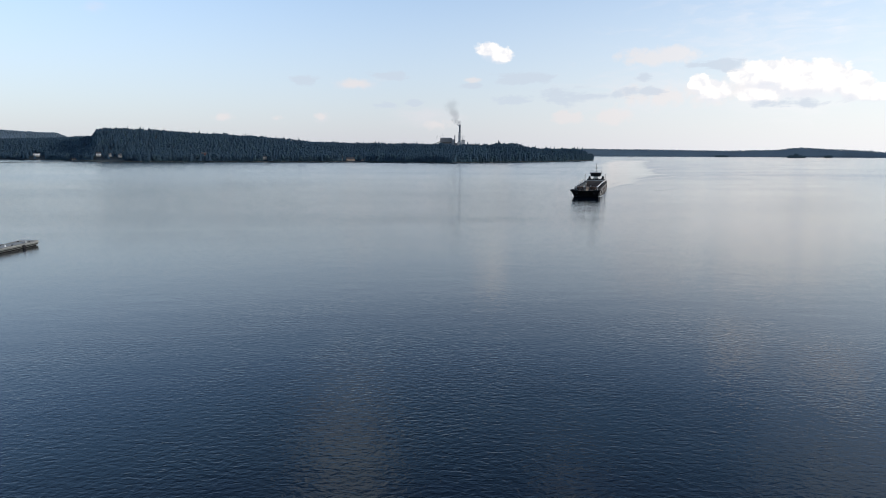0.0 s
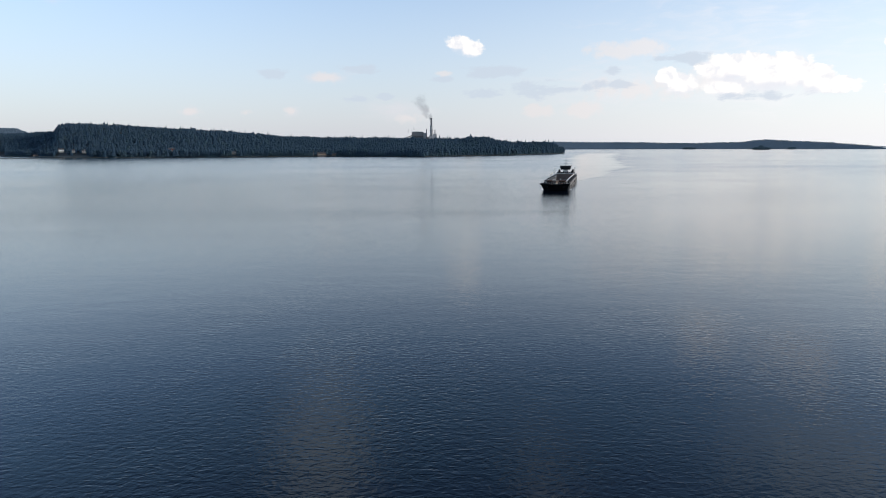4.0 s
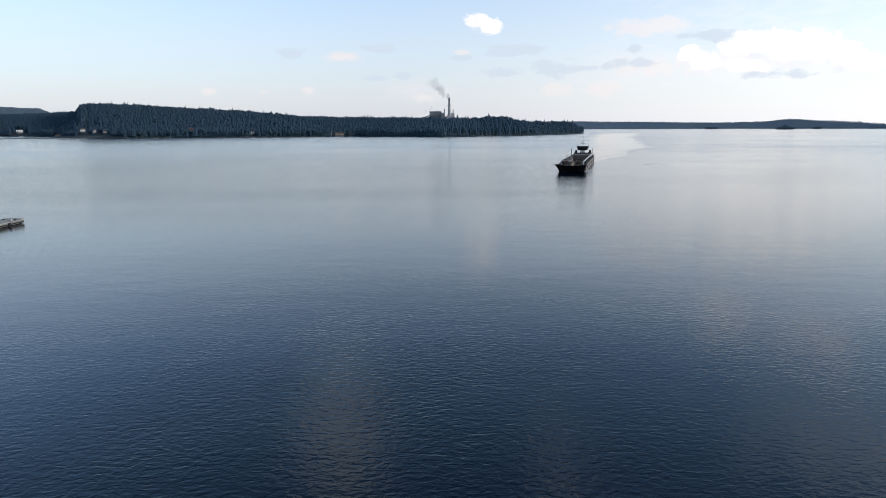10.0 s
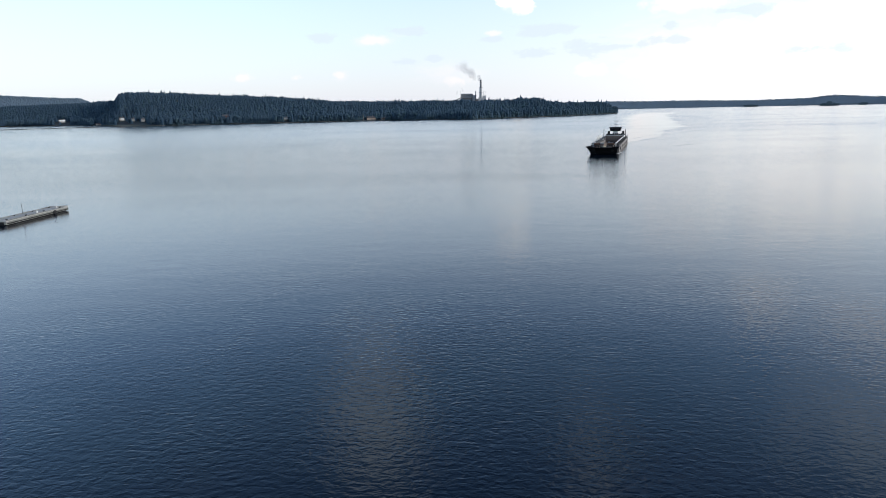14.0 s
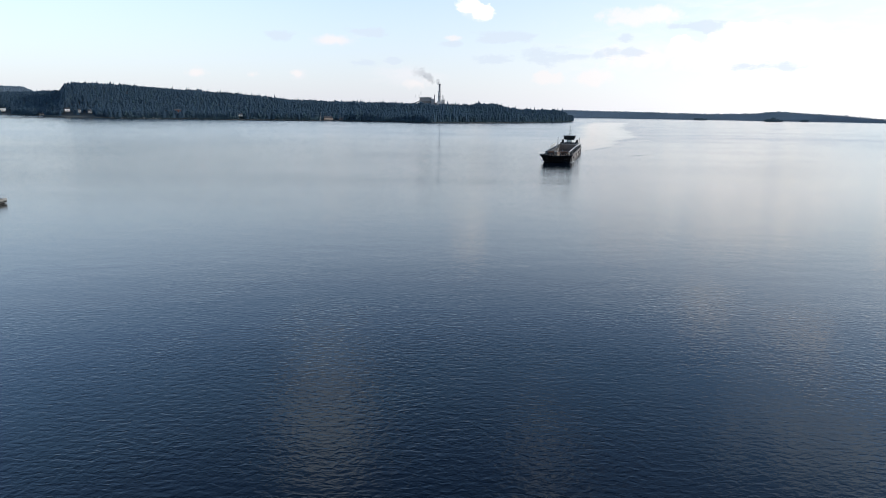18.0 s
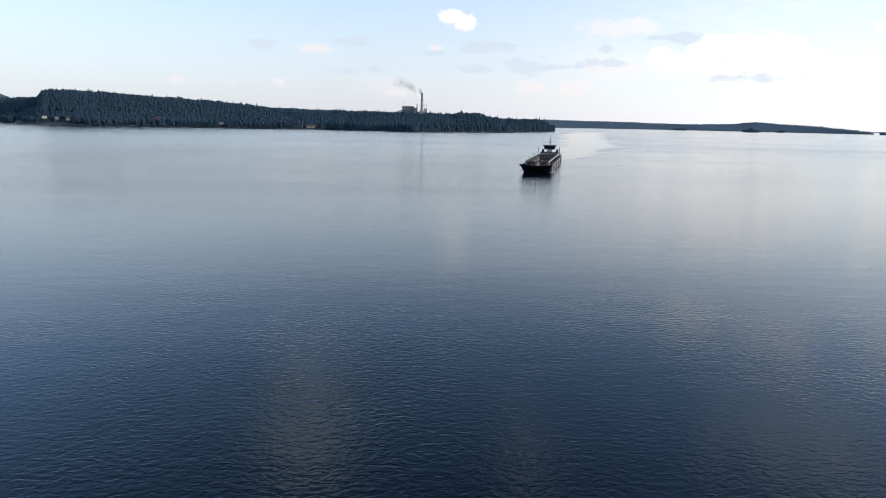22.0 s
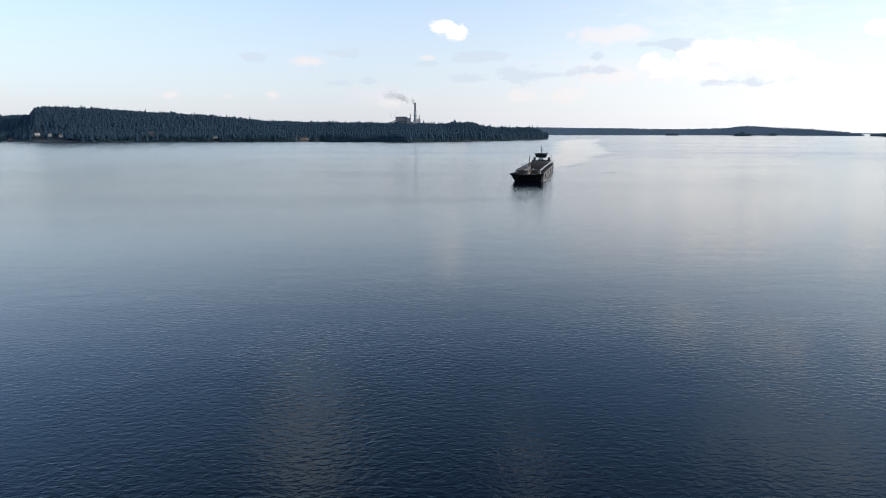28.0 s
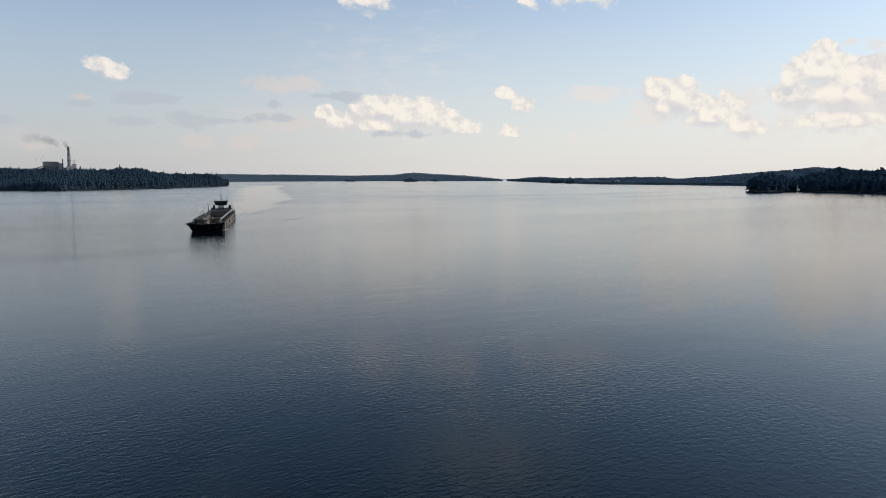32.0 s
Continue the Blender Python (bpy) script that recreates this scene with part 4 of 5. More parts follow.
for x, k in ((-70, 0), (-60, 1), (-51, 2)):
    ob = puff(4.0, 9.0 + 3 * (k % 2), 0.40, 1)
    start = at(1.45, 2000, 70) + Vector((x, 0, 0))
    ob.location = start
    PUFFS.append((ob, start, start + Vector((-4, 0, 3))))
    tagged(ob, "faint grey steam wisp over the forest", "steam", "steam behind the forest", kind="stuff")

# ---------------------------------------------------------------- barge
BARGE = thing("barge", pose(58.2, 261.5, 0, 0, 0, -16.5), "long dark cargo barge with open hold and wheelhouse aft", "barge")


def plate(*corners, thick=0.12):
    """A flat plate through four corners, thickened along its normal."""
    c = [Vector(p) for p in corners]
    nrm = (c[1] - c[0]).cross(c[2] - c[0]).normalized() * thick
    return solid(c + [p + nrm for p in c], [(0, 1, 2, 3), (7, 6, 5, 4), (0, 4, 5, 1), (1, 5, 6, 2), (2, 6, 7, 3), (3, 7, 4, 0)])


def barge_parts():
    # x across, y from the bow to the stern, z up from the waterline
    bow = [(-4.6, 5.5, -0.8), (4.6, 5.5, -0.8), (5.5, -0.6, 2.3), (-5.5, -0.6, 2.3), (-5.3, 9, -0.8), (5.3, 9, -0.8), (5.5, 9, 2.6), (-5.5, 9, 2.6)]
    part("bow", solid(bow, [(0, 1, 2, 3), (4, 7, 6, 5), (0, 4, 5, 1), (3, 2, 6, 7), (0, 3, 7, 4), (1, 5, 6, 2)]), HULL, BARGE, "black raked bow")
    for s in (-1, 1):
        part("bow_bulwark", plate((0, -0.6, 2.3), (s * 5.5, -0.6, 2.3), (s * 6.2, -1.6, 3.05), (0, -1.0, 2.55), thick=0.12 * s), HULL, BARGE, "black flared bulwark")
        part("breakwater", plate((0, 3.9, 2.45), (s * 4.4, 8.4, 2.6), (s * 4.4, 8.4, 3.5), (0, 3.9, 3.9), thick=0.1 * s), HOLD, BARGE, "scuffed tan breakwater plate")
    for s in (-1, 1):
        part("side_bulwark", plate((s * 5.5, -0.6, 2.3), (s * 5.5, 8.5, 2.58), (s * 5.6, 7.0, 2.9), (s * 6.2, -1.6, 3.05), thick=-0.12 * s), HULL, BARGE, "black side bulwark")
        part("hull_side", boxes((s * 4.7 - 0.6, s * 4.7 + 0.6, 9.003, 84, -0.8, 2.45), bevel=0.08), HULL_GREY, BARGE, "worn grey hull side")
        part("side_deck", boxes((s * 4.7 - 0.62, s * 4.7 + 0.66, 9.003, 84.05, 2.45, 2.6)), DECK, BARGE)
        part("rubbing_strake", boxes((s * 5.36 - 0.09, s * 5.36 + 0.09, 9.1, 83.8, 1.75, 2.05)), HULL_GREY, BARGE, "worn grey rubbing strake")
        part("lower_strake", boxes((s * 5.34 - 0.07, s * 5.34 + 0.07, 9.1, 83.8, 0.55, 0.75)), HULL_GREY, BARGE)
        # left coaming takes dark paint for the shadow on that side of the hold
        part("coaming", boxes((s * 4.05 - 0.16, s * 4.05 + 0.16, 11, 65.9, 2.6, 3.55), bevel=0.04), HOLD if s > 0 else DECK, BARGE, "scuffed steel coaming")
        part("coaming_rail", boxes((s * 4.05 - 0.28, s * 4.05 + 0.28, 11, 65.9, 3.553, 3.7)), OFFWHITE if s > 0 else DECK, BARGE)
        for k in range(18):
            y = 12.5 + k * 3.05
            part("coaming_stay", plate((s * 4.22, y, 2.603), (s * 4.75, y, 2.603), (s * 4.26, y, 3.5), (s * 4.22, y, 3.5), thick=0.1), DECK, BARGE)
        for k in range(4):
            y = 18 + k * 17.0
            tyre = part("tyre_fender", rods(((s * 5.46, y, 1.25), (s * 5.70, y, 1.25), 0.62, 0.62), sides=14), RUBBER, BARGE, "old black tyre fender")
            part("tyre_hole", rods(((s * 5.46, y, 1.25), (s * 5.71, y, 1.25), 0.27, 0.27), sides=10), HULL, tyre)
        for k in range(7):
            y = 13.5 + k * 8.4
            v = part("deck_vent", rods(((s * 5.0, y, 2.6), (s * 5.0, y, 3.35), 0.22, 0.22)), BLACK, BARGE, "black mushroom vent")
            part("vent_cap", rods(((s * 5.0, y, 3.35), (s * 5.0, y, 3.65), 0.42, 0.30)), BLACK, v)
        for k in range(4):
            y = 10.2 + k * 21
            b = part("bollard", rods(((s * 4.95, y, 2.6), (s * 4.95, y, 3.3), 0.24, 0.24)), BLACK, BARGE)
            part("bollard_head", rods(((s * 4.95, y, 3.3), (s * 4.95, y, 3.42), 0.34, 0.34)), BLACK, b)
        part("tall_post", rods(((s * 4.95, 66.4, 2.6), (s * 4.95, 66.4, 7.2), 0.16, 0.11)), BLACK, BARGE, "black light post")
        part("post_lamp", boxes((s * 4.95 - 0.25, s * 4.95 + 0.25, 66.1, 66.4, 7.0, 7.35)), OFFWHITE, BARGE)
    part("fore_bulkhead", boxes((-4.1, 4.1, 9.003, 11.0, -0.8, 3.5)), DECK, BARGE)
    part("hold_floor", boxes((-4.1, 4.1, 11.0, 66, -0.8, 0.9)), HOLD, BARGE, "scuffed tan hold floor")
    part("aft_bulkhead", boxes((-4.1, 4.1, 66.0, 66.5, -0.8, 4.1), bevel=0.04), HOLD, BARGE, "scuffed tan steel bulkhead")
    for k in range(9):
        x = -3.6 + 0.9 * k
        part("bulkhead_stiffener", boxes((x - 0.07, x + 0.07, 65.82, 66.0, 0.9, 4.0)), HOLD, BARGE)
    part("bulkhead_cap", boxes((-4.3, 4.3, 65.8, 66.7, 4.103, 4.25)), OFFWHITE, BARGE)
    # a thin load of gravel left on the hold floor
    bm = bmesh.new()
    grid = {}
    for i in range(13):
        for j in range(61):
            x, y = -4.05 + 8.1 * i / 12, 11.2 + 54.4 * j / 60
            h = 0.55 * max(0.0, 1 - (x / 4.3) ** 2) * (0.55 + 0.9 * noise.noise(Vector((x * 0.3, y * 0.16, 2)))) + 0.1 * noise.noise(Vector((x * 1.3, y * 1.1, 5)))
            grid[i, j] = bm.verts.new((x, y, 0.905 + max(h, 0.0)))
    for i in range(12):
        for j in range(60):
            bm.faces.new((grid[i, j], grid[i + 1, j], grid[i + 1, j + 1], grid[i, j + 1]))
    part("gravel_load", bm, CARGO, BARGE, "thin brown gravel load")
    # fore deck
    for x in (-2.6, 2.6):
        win = part("windlass", boxes((x - 0.9, x + 0.9, 4.6, 6.2, 2.603, 3.3), bevel=0.08), BLACK, BARGE, "black anchor windlass")
        part("drum", rods(((x - 1.2, 5.4, 3.6), (x + 1.2, 5.4, 3.6), 0.5, 0.5), sides=12), RUST, win)
        part("drum_flange", rods(((x - 1.3, 5.4, 3.6), (x - 1.2, 5.4, 3.6), 0.75, 0.75), sides=12), BLACK, win)
        part("chain_pipe", rods(((x, 2.6, 2.6), (x, 2.6, 3.1), 0.3, 0.3)), RUST, BARGE)
        part("anchor", boxes((x * 1.35 - 0.5, x * 1.35 + 0.5, 0.2, 1.0, 1.2, 2.0), bevel=0.1), HULL, BARGE, "black bow anchor")
    for x, y, sx, sy, h, mat, word in ((-1.0, 7.6, 1.2, 0.9, 1.3, OFFWHITE, "white deck locker"), (0.9, 8.0, 0.9, 0.8, 1.0, RUST, "rusty deck box"),
                                       (3.6, 8.1, 0.8, 0.7, 1.5, BLACK, "black deck locker"), (-3.9, 7.9, 0.9, 0.8, 1.4, OFFWHITE, "white deck locker")):
        box = part("deck_locker", boxes((x - sx / 2, x + sx / 2, y - sy / 2, y + sy / 2, 2.603, 2.6 + h), bevel=0.05), mat, BARGE, word)
        part("locker_lid", boxes((x - sx / 2 - 0.06, x + sx / 2 + 0.06, y - sy / 2 - 0.06, y + sy / 2 + 0.06, 2.6 + h, 2.68 + h)), mat, box)
    for x, y in ((-4.3, 1.0), (4.3, 1.0), (-1.6, 0.2), (1.6, 0.2)):
        part("bow_bollard", rods(((x, y, 2.3), (x, y, 3.5), 0.28, 0.28)), BLACK, BARGE)
    for x, y, h in ((-3.2, 3.4, 0.7), (-0.4, 6.6, 1.5), (1.7, 7.2, 1.9), (3.1, 3.0, 0.6), (4.4, 5.8, 1.1), (-4.5, 5.2, 1.0)):
        pipe = part("vent_pipe", rods(((x, y, 2.4), (x, y, 2.4 + h), 0.13, 0.13)), OFFWHITE if h > 0.9 else BLACK, BARGE, "stubby deck vent pipe")
        part("cowl", rods(((x, y - 0.25, 2.4 + h), (x, y + 0.2, 2.5 + h), 0.26, 0.16), sides=10), OFFWHITE if h > 0.9 else BLACK, pipe)
    for x in (-2.2, 2.2):
        hatch = part("fore_hatch", boxes((x - 0.8, x + 0.8, 1.2, 2.6, 2.3, 2.75), bevel=0.05), HOLD, BARGE, "scuffed tan fore hatch")
        part("hatch_handle", rods(((x - 0.3, 1.9, 2.8), (x + 0.3, 1.9, 2.8), 0.05, 0.05), sides=6), BLACK, hatch)
    part("rope_coil", rods(((0, 3.2, 2.6), (0, 3.2, 2.95), 0.8, 0.7), sides=14), ROPE, BARGE, "coiled mooring rope")
    part("jackstaff", rods(((0, 0.3, 2.3), (0, 0.3, 5.6), 0.08, 0.05)), BLACK, BARGE)
    part("bow_lamp", boxes((-0.2, 0.2, 0.1, 0.5, 5.6, 5.85)), OFFWHITE, BARGE)
    # railing and gangway frame along one side of the hold
    for k in range(15):
        y = 10 + k * 3.2
        tall = 1.15 if k < 7 else 2.6
        part("stanchion", rods(((-5.15, y, 2.6), (-5.15, y, 2.6 + tall), 0.08, 0.07), sides=6), OFFWHITE if k > 6 else BLACK, BARGE)
    for z in (3.15, 3.7):
        part("rail", rods(((-5.15, 10, z), (-5.15, 54.8, z), 0.045, 0.045), sides=6), BLACK, BARGE)
    for z in (4.4, 4.8, 5.15):
        part("rail", rods(((-5.15, 32.4, z), (-5.15, 54.8, z), 0.06, 0.06), sides=6), OFFWHITE, BARGE)
    for k in range(7, 14):
        y = 10 + k * 3.2
        part("brace", rods(((-5.15, y, 3.7), (-5.15, y + 3.2, 5.15), 0.05, 0.05), sides=6), OFFWHITE, BARGE)
    # stern: deck, deckhouse, wheelhouse
    part("stern_hull", boxes((-4.1, 4.1, 66.5, 84.0, -0.8, 2.45)), HULL, BARGE)
    part("stern_deck", boxes((-4.08, 4.08, 66.7, 84.05, 2.45, 2.603)), DECK, BARGE)
    part("deckhouse", boxes((-4.0, 4.0, 70.5, 80.5, 2.6, 4.1), bevel=0.1), OFFWHITE, BARGE, "pale low deckhouse")
    part("deckhouse_roof", boxes((-4.3, 4.3, 70.2, 80.8, 4.103, 4.25)), DECK, BARGE)
    for x in (-3.0, -1.5, 0.0, 1.5, 3.0):
        win = part("deckhouse_window", boxes((x - 0.5, x + 0.5, 70.4, 70.49, 3.05, 3.85)), OFFWHITE, BARGE)
        part("pane", boxes((x - 0.4, x + 0.4, 70.36, 70.41, 3.13, 3.77)), GLASS, win)
    for x, h in ((-3.5, 0.9), (-2.5, 1.15), (-1.6, 0.8), (-0.7, 1.2), (0.3, 1.0), (1.2, 1.25), (2.2, 0.85), (3.2, 1.1)):
        winch = part("stern_winch", boxes((x - 0.38, x + 0.38, 67.2, 68.6, 4.0, 4.2 + h * 0.6), bevel=0.08), BLACK, BARGE, "black stern winch")
        part("winch_drum", rods(((x - 0.3, 67.9, 4.2 + h * 0.6), (x + 0.3, 67.9, 4.2 + h * 0.6), h * 0.36, h * 0.36), sides=10), BLACK, winch)
    part("winch_deck", boxes((-4.3, 4.3, 66.72, 69.2, 3.8, 4.0)), DECK, BARGE)
    for x in (-4.0, -1.4, 1.4, 4.0):
        part("winch_deck_leg", boxes((x - 0.12, x + 0.12, 68.8, 69.05, 2.603, 3.8)), DECK, BARGE)
    for x in (-3.4, 3.4):
        part("funnel", boxes((x - 0.5, x + 0.5, 76.5, 78.2, 4.25, 5.9), bevel=0.12), BLACK, BARGE, "black exhaust funnel")
    part("wheelhouse_base", boxes((-1.1, 1.1, 71.9, 75.6, 4.253, 6.0), bevel=0.05), OFFWHITE, BARGE, "off-white wheelhouse base")
    cab = solid([(-2.2, 71.3, 6.0), (2.2, 71.3, 6.0), (2.2, 76.2, 6.0), (-2.2, 76.2, 6.0), (-2.75, 70.8, 7.7), (2.75, 70.8, 7.7), (2.75, 76.6, 7.7), (-2.75, 76.6, 7.7)],
                [(0, 1, 2, 3), (7, 6, 5, 4), (0, 4, 5, 1), (1, 5, 6, 2), (2, 6, 7, 3), (3, 7, 4, 0)])
    wheel = part("wheelhouse", cab, BLACK, BARGE, "dark flared wheelhouse")
    for k in range(5):
        x = -1.96 + 0.98 * k
        part("pane", plate((x - 0.42, 71.14, 6.35), (x + 0.42, 71.14, 6.35), (x + 0.44, 70.86, 7.4), (x - 0.44, 70.86, 7.4), thick=0.03), GLASS, wheel)
    for s in (-1, 1):
        for y in (72.4, 74.0, 75.5):
            part("pane", plate((s * 2.45, y - 0.6, 6.35), (s * 2.45, y + 0.6, 6.35), (s * 2.70, y + 0.6, 7.4), (s * 2.70, y - 0.6, 7.4), thick=0.04 * s), GLASS, wheel)
    part("wheelhouse_roof", boxes((-3.0, 3.0, 70.5, 76.9, 7.703, 7.90), bevel=0.06), DECK, BARGE, "dark wheelhouse roof")
    mast = part("mast", rods(((0, 74, 7.95), (0, 74, 12.5), 0.15, 0.08)), BLACK, BARGE, "black mast")
    part("yard", rods(((-0.9, 74, 10.4), (0.9, 74, 10.4), 0.06, 0.06)), BLACK, mast)
    part("radar", boxes((-1.1, 1.1, 73.8, 74.1, 9.0, 9.25), bevel=0.03), OFFWHITE, mast, "white radar bar")
    part("masthead_lamp", rods(((0, 73.8, 11.2), (0, 73.8, 11.5), 0.15, 0.15)), OFFWHITE, mast)
    for s in (-1, 1):
        part("search_lamp", rods(((s * 2.2, 70.6, 8.1), (s * 2.2, 70.9, 8.1), 0.25, 0.25), sides=10), OFFWHITE, BARGE)
        part("aerial", rods(((s * 2.6, 76, 7.95), (s * 2.6, 76, 10.4), 0.04, 0.02), sides=6), BLACK, BARGE)
        for k in range(6):
            y = 67.4 + k * 3.2
            part("stern_stanchion", rods(((s * 5.15, y, 2.6), (s * 5.15, y, 3.8), 0.05, 0.05), sides=6), BLACK, BARGE)
        for z in (3.2, 3.75):
            part("stern_rail", rods(((s * 5.15, 67.4, z), (s * 5.15, 83.4, z), 0.045, 0.045), sides=6), BLACK, BARGE)
        part("life_ring", rods(((s * 3.2, 69.38, 3.3), (s * 3.2, 69.48, 3.3), 0.4, 0.4), sides=14), RUST, BARGE, "orange life ring")


barge_parts()


# ---------------------------------------------------------------- wake
def ridge(points, wide, tall):
    """A long low wave over a curved line: a smooth hump that tapers out at both ends."""
    bm = bmesh.new()
    pts = [Vector((*p, 0)) for p in points]
    fine = []
    for a, b in zip(pts, pts[1:]):
        fine += [a.lerp(b, k / 6) for k in range(6)]
    fine.append(pts[-1])
    rows = []
    for k, p in enumerate(fine):
        q, r = fine[max(k - 1, 0)], fine[min(k + 1, len(fine) - 1)]
        side = (r - q).normalized().cross(Vector((0, 0, 1)))
        s = math.sin(math.pi * min(max(k / (len(fine) - 1), 0.02), 0.98)) ** 0.7 * (0.8 + 0.4 * noise.noise(p * 0.13))
        rows.append([bm.verts.new(p + side * wide * o + Vector((0, 0, -0.02 + tall * s * h))) for o, h in
                     ((-1, 0), (-0.6, 0.22), (-0.3, 0.72), (0, 1), (0.3, 0.72), (0.6, 0.22), (1, 0))])
    for p, q in zip(rows, rows[1:]):
        for k in range(6):
            bm.faces.new((p[k], p[k + 1], q[k + 1], q[k]))
    bmesh.ops.recalc_face_normals(bm, faces=bm.faces)
    for f in bm.faces:
        f.smooth = True
    return bm


WAKE = thing("wake", pose(58.2, 261.5, 0, 0, 0, -16.5), "low dark waves trailing from the barge's stern", "wake")
for pts, wide, tall in (
    (((6.0, 78), (9, 92), (13, 108), (20, 128), (27, 150)), 1.2, 0.26),
    (((24, 50), (30, 58), (36, 68), (42, 78)), 0.9, 0.15),
    (((58, 86), (64, 98), (70, 112), (75, 124)), 0.9, 0.10),
    (((5.4, 6), (6.6, 14), (8.5, 26), (11, 40)), 0.7, 0.14),
    (((-5.4, 6), (-6.8, 14), (-9, 26), (-12, 42)), 0.7, 0.12),
    (((-4.8, 2.9), (-2, 2.2), (2, 2.2), (4.8, 2.9)), 0.6, 0.16),
    (((4, 90), (9, 130), (20, 180), (40, 240), (70, 310)), 1.8, 0.10),
    (((-4, 92), (-4, 130), (2, 180), (16, 240)), 1.6, 0.09),
):
    part("wave", ridge(pts, wide, tall), WATER, WAKE)

for side in (-1, 1):
    part("bow_foam", ridge(((side * 5.0, 4.0), (side * 5.9, 7.5), (side * 6.3, 12), (side * 6.9, 18)), 0.28, 0.16), FOAM, WAKE, "thin white foam")
part("bow_foam", ridge(((-4.6, 3.3), (-2, 2.7), (1, 2.7), (4.6, 3.3)), 0.16, 0.12), FOAM, WAKE, "thin white foam")

# the smooth slick that the barge has left on the lake, back to the point
mid_x = course((314, 72), (430, 116), (570, 160), (740, 206), (950, 262), (1200, 335), (1450, 425))
bits, faces, calmness = [], [], []
OFFS = ((-1.0, 0.0), (-0.72, 0.55), (-0.4, 1.0), (0.0, 1.0), (0.45, 1.0), (0.8, 0.75), (1.0, 0.0))
for k in range(140):
    y = 318 + 1300 * (k / 139) ** 1.4
    half = (7 + 26 * min((y - 318) / 260, 1.0) + 14 * max(0.0, (y - 700) / 700)) * (1.0 + 0.35 * noise.noise(Vector((y * 0.018, 0, 3))))
    shift = 6 * noise.noise(Vector((y * 0.012, 5, 1)))
    taper = min(1.0, k / 6, (139 - k) / 20)
    for o, calm_share in OFFS:
        ragged = half * o + (2.5 * noise.noise(Vector((y * 0.09, o * 3, 7))) if abs(o) > 0.6 else 0.0)
        bits.append((mid_x(y) + shift + ragged, y, 0.012))
        calmness.append(calm_share * taper)
    if k:
        n7 = len(OFFS)
        for a in range(n7 - 1):
            i, j = (k - 1) * n7 + a, k * n7 + a
            faces += [(i, i + 1, j + 1), (i, j + 1, j)]
slick = new("slick", fast_mesh("slick", bits, faces, SLICK))
slick.data.attributes.new("smoothness", "FLOAT", "POINT").data.foreach_set("value", calmness)
tagged(slick, "smooth pale slick left on the lake by the barge", "water", kind="stuff")

# ---------------------------------------------------------------- floating pontoon
PONTOON = thing("pontoon", pose(-81.65, 106.4, 0, 0, 0, -0.8), "long grey concrete floating pontoon with a thin pole", "pontoon")


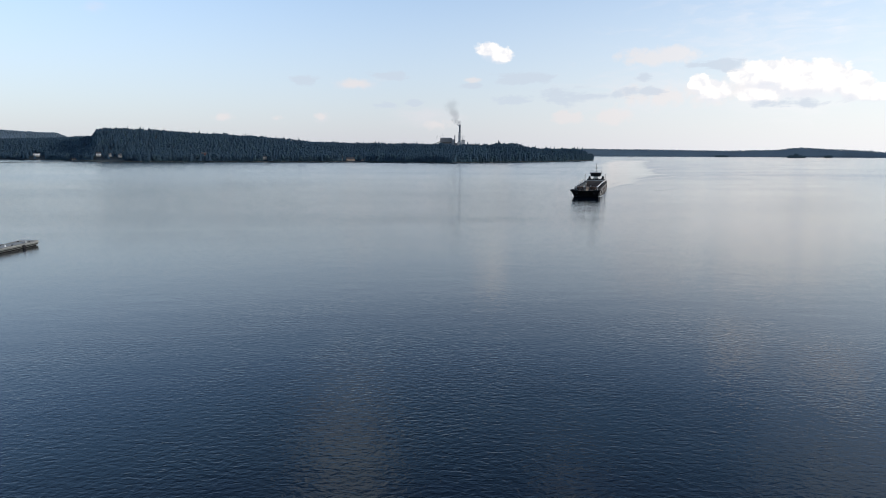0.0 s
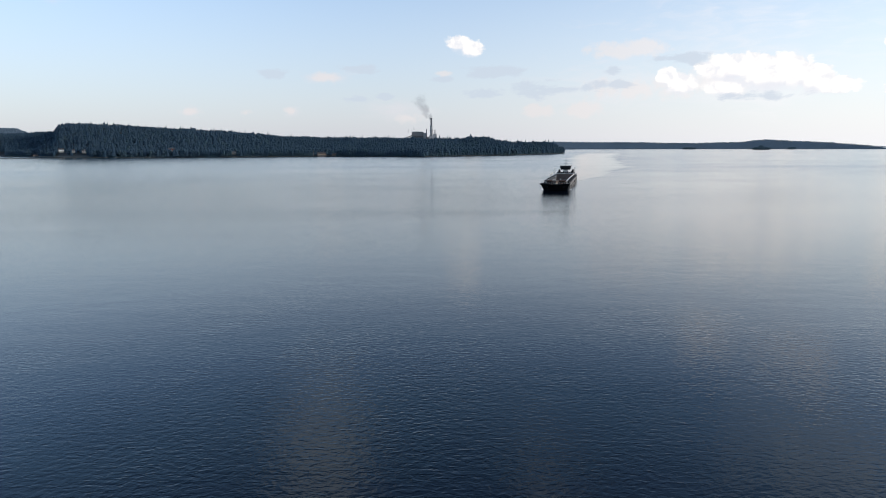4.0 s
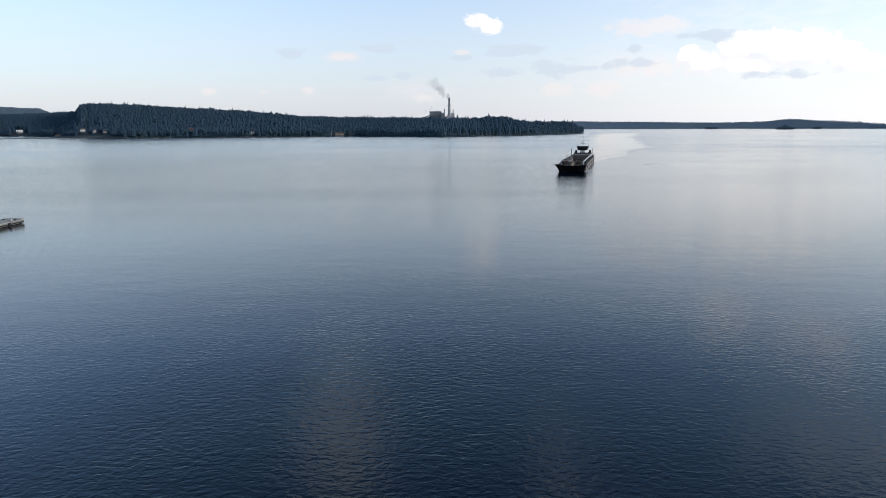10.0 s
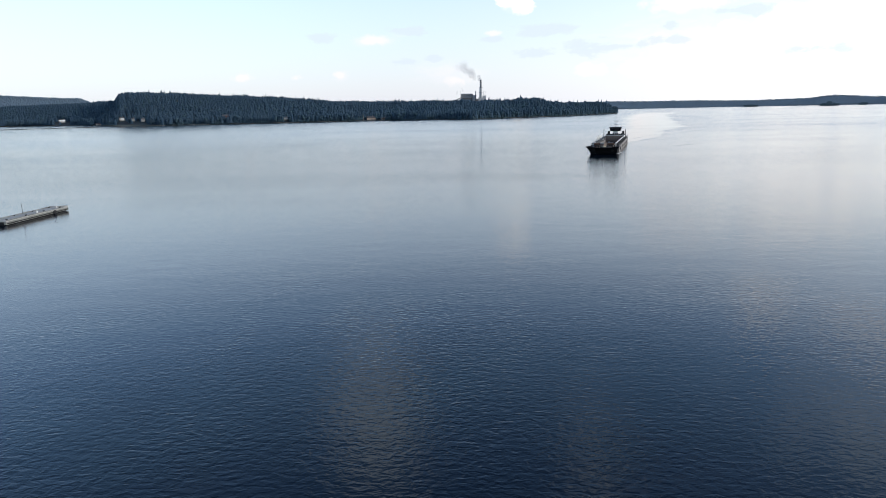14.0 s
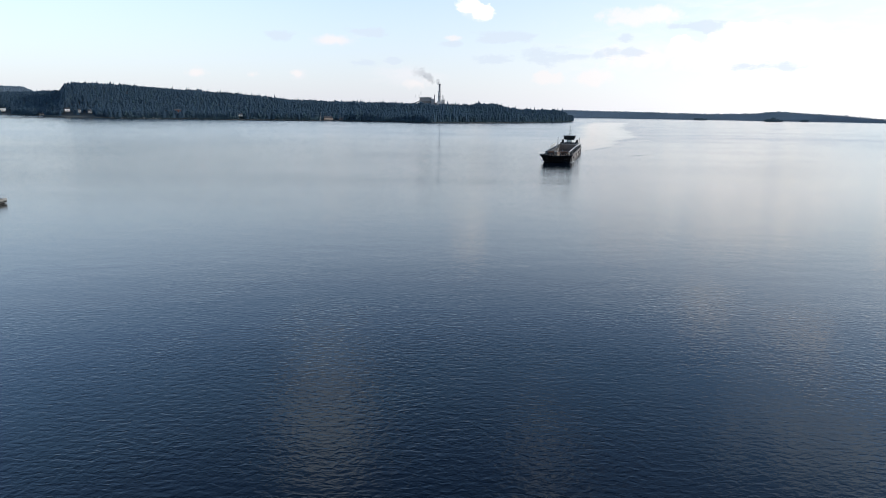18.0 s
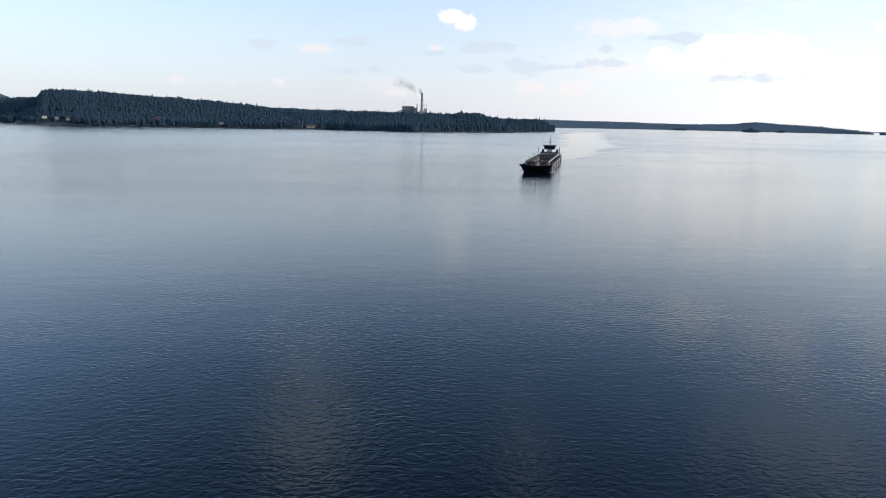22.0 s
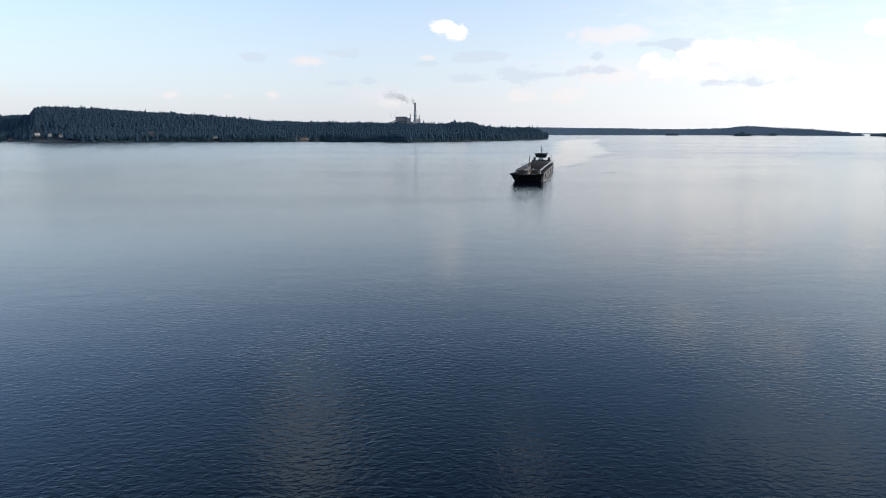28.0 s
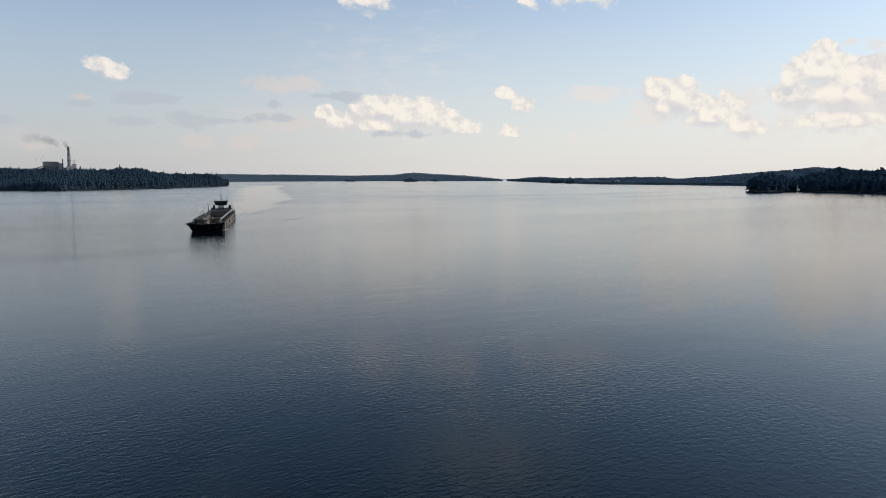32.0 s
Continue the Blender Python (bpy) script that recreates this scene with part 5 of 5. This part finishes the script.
def pontoon_parts():
    long = 17.6
    part("float", boxes((-1.5, 1.5, 0.45, long - 0.45, -0.6, 0.33)), RUBBER, PONTOON, "dark wet float")
    for s in (-1, 1):
        part("side_wall", boxes((s * 1.54 - 0.2, s * 1.54 + 0.2, 0.1, long - 0.1, 0.12, 0.62), bevel=0.03), CONCRETE, PONTOON)
        part("side_beam", boxes((s * 1.72 - 0.08, s * 1.72 + 0.08, 0.25, long - 0.25, 0.22, 0.40), bevel=0.02), RUBBER, PONTOON, "dark side beam")
    # near end wall is black where a dark gap shows under the deck
    part("end_wall", boxes((-1.335, 1.335, 0.1, 0.45, 0.36, 0.62), bevel=0.03), RUBBER, PONTOON)
    part("end_wall", boxes((-1.335, 1.335, long - 0.45, long - 0.1, 0.36, 0.62), bevel=0.03), CONCRETE, PONTOON)
    for k in range(7):
        y = k * long / 7
        part("deck_slab", boxes((-1.80, 1.80, y + 0.02, y + long / 7 - 0.02, 0.624, 0.78), bevel=0.03), CONCRETE_TOP, PONTOON)
    for x in (-1.66, 1.66):
        for k in range(5):
            y = 0.15 + k * 3.48
            part("kerb", boxes((x - 0.09, x + 0.09, y, y + 3.4, 0.784, 0.90), bevel=0.03), CONCRETE, PONTOON, "worn grey kerb beam")
    part("end_block", boxes((-1.75, 1.75, long - 1.3, long - 0.15, 0.784, 0.98), bevel=0.05), CONCRETE_TOP, PONTOON, "raised pale end block")
    part("end_beam", boxes((-1.5, 1.5, 0.15, 0.45, 0.784, 0.90), bevel=0.03), CONCRETE_TOP, PONTOON)
    for k in range(9):
        part("fender_board", boxes((1.805, 1.86, 0.5 + k * 1.86, 2.2 + k * 1.86, 0.46, 0.60), bevel=0.02), CONCRETE, PONTOON)
    for y in (1.2, 6.1, 11.0, 15.9):
        for x in (-1.1, 1.1):
            c = part("cleat", boxes((x - 0.07, x + 0.07, y - 0.12, y + 0.12, 0.784, 0.92)), RUBBER, PONTOON)
            part("cleat_bar", rods(((x, y - 0.3, 0.95), (x, y + 0.3, 0.95), 0.05, 0.05), sides=6), RUBBER, c)
    for x, y, h in ((0.6, 9.8, 0.4), (0.9, 15.2, 0.4)):
        part("marker_post", rods(((x, y, 0.78), (x, y, 0.76 + h), 0.14, 0.12)), WHITE, PONTOON, "short white post")
    part("pole", rods(((-1.05, 8.3, 0.78), (-1.05, 8.3, 2.75), 0.05, 0.04), sides=8), RUBBER, PONTOON, "thin dark pole")
    part("tyre_fender", rods(((1.86, 13.0, 0.35), (2.03, 13.0, 0.35), 0.36, 0.36), sides=14), RUBBER, PONTOON)
    part("buoy", rods(((-1.5, -0.1, 0.10), (-1.2, -0.1, 0.10), 0.18, 0.18), sides=12), WHITE, PONTOON, "white end buoy")


pontoon_parts()


# ---------------------------------------------------------------- what moves
def motions():
    rows = []
    for k in range(9):
        s = k / 8
        rows.append((32.0 * s, pose(58.2 - 13.9 * s, 261.5 - 37.0 * s, 0, 0, 0, -16.5)))
    walk(lake, [(0.0, pose(0, 0, 0)), (16.0, pose(-1.2, -2.2, 0)), (32.0, pose(-2.4, -4.4, 0))])
    walk(BARGE, rows)
    walk(WAKE, rows)
    for ob, start, end in PUFFS:
        walk(ob, [(0.0, pose(*start)), (16.0, pose(*start.lerp(end, 0.6), 0, 0, 12)), (32.0, pose(*end, 0, 0, 24))])


motions()
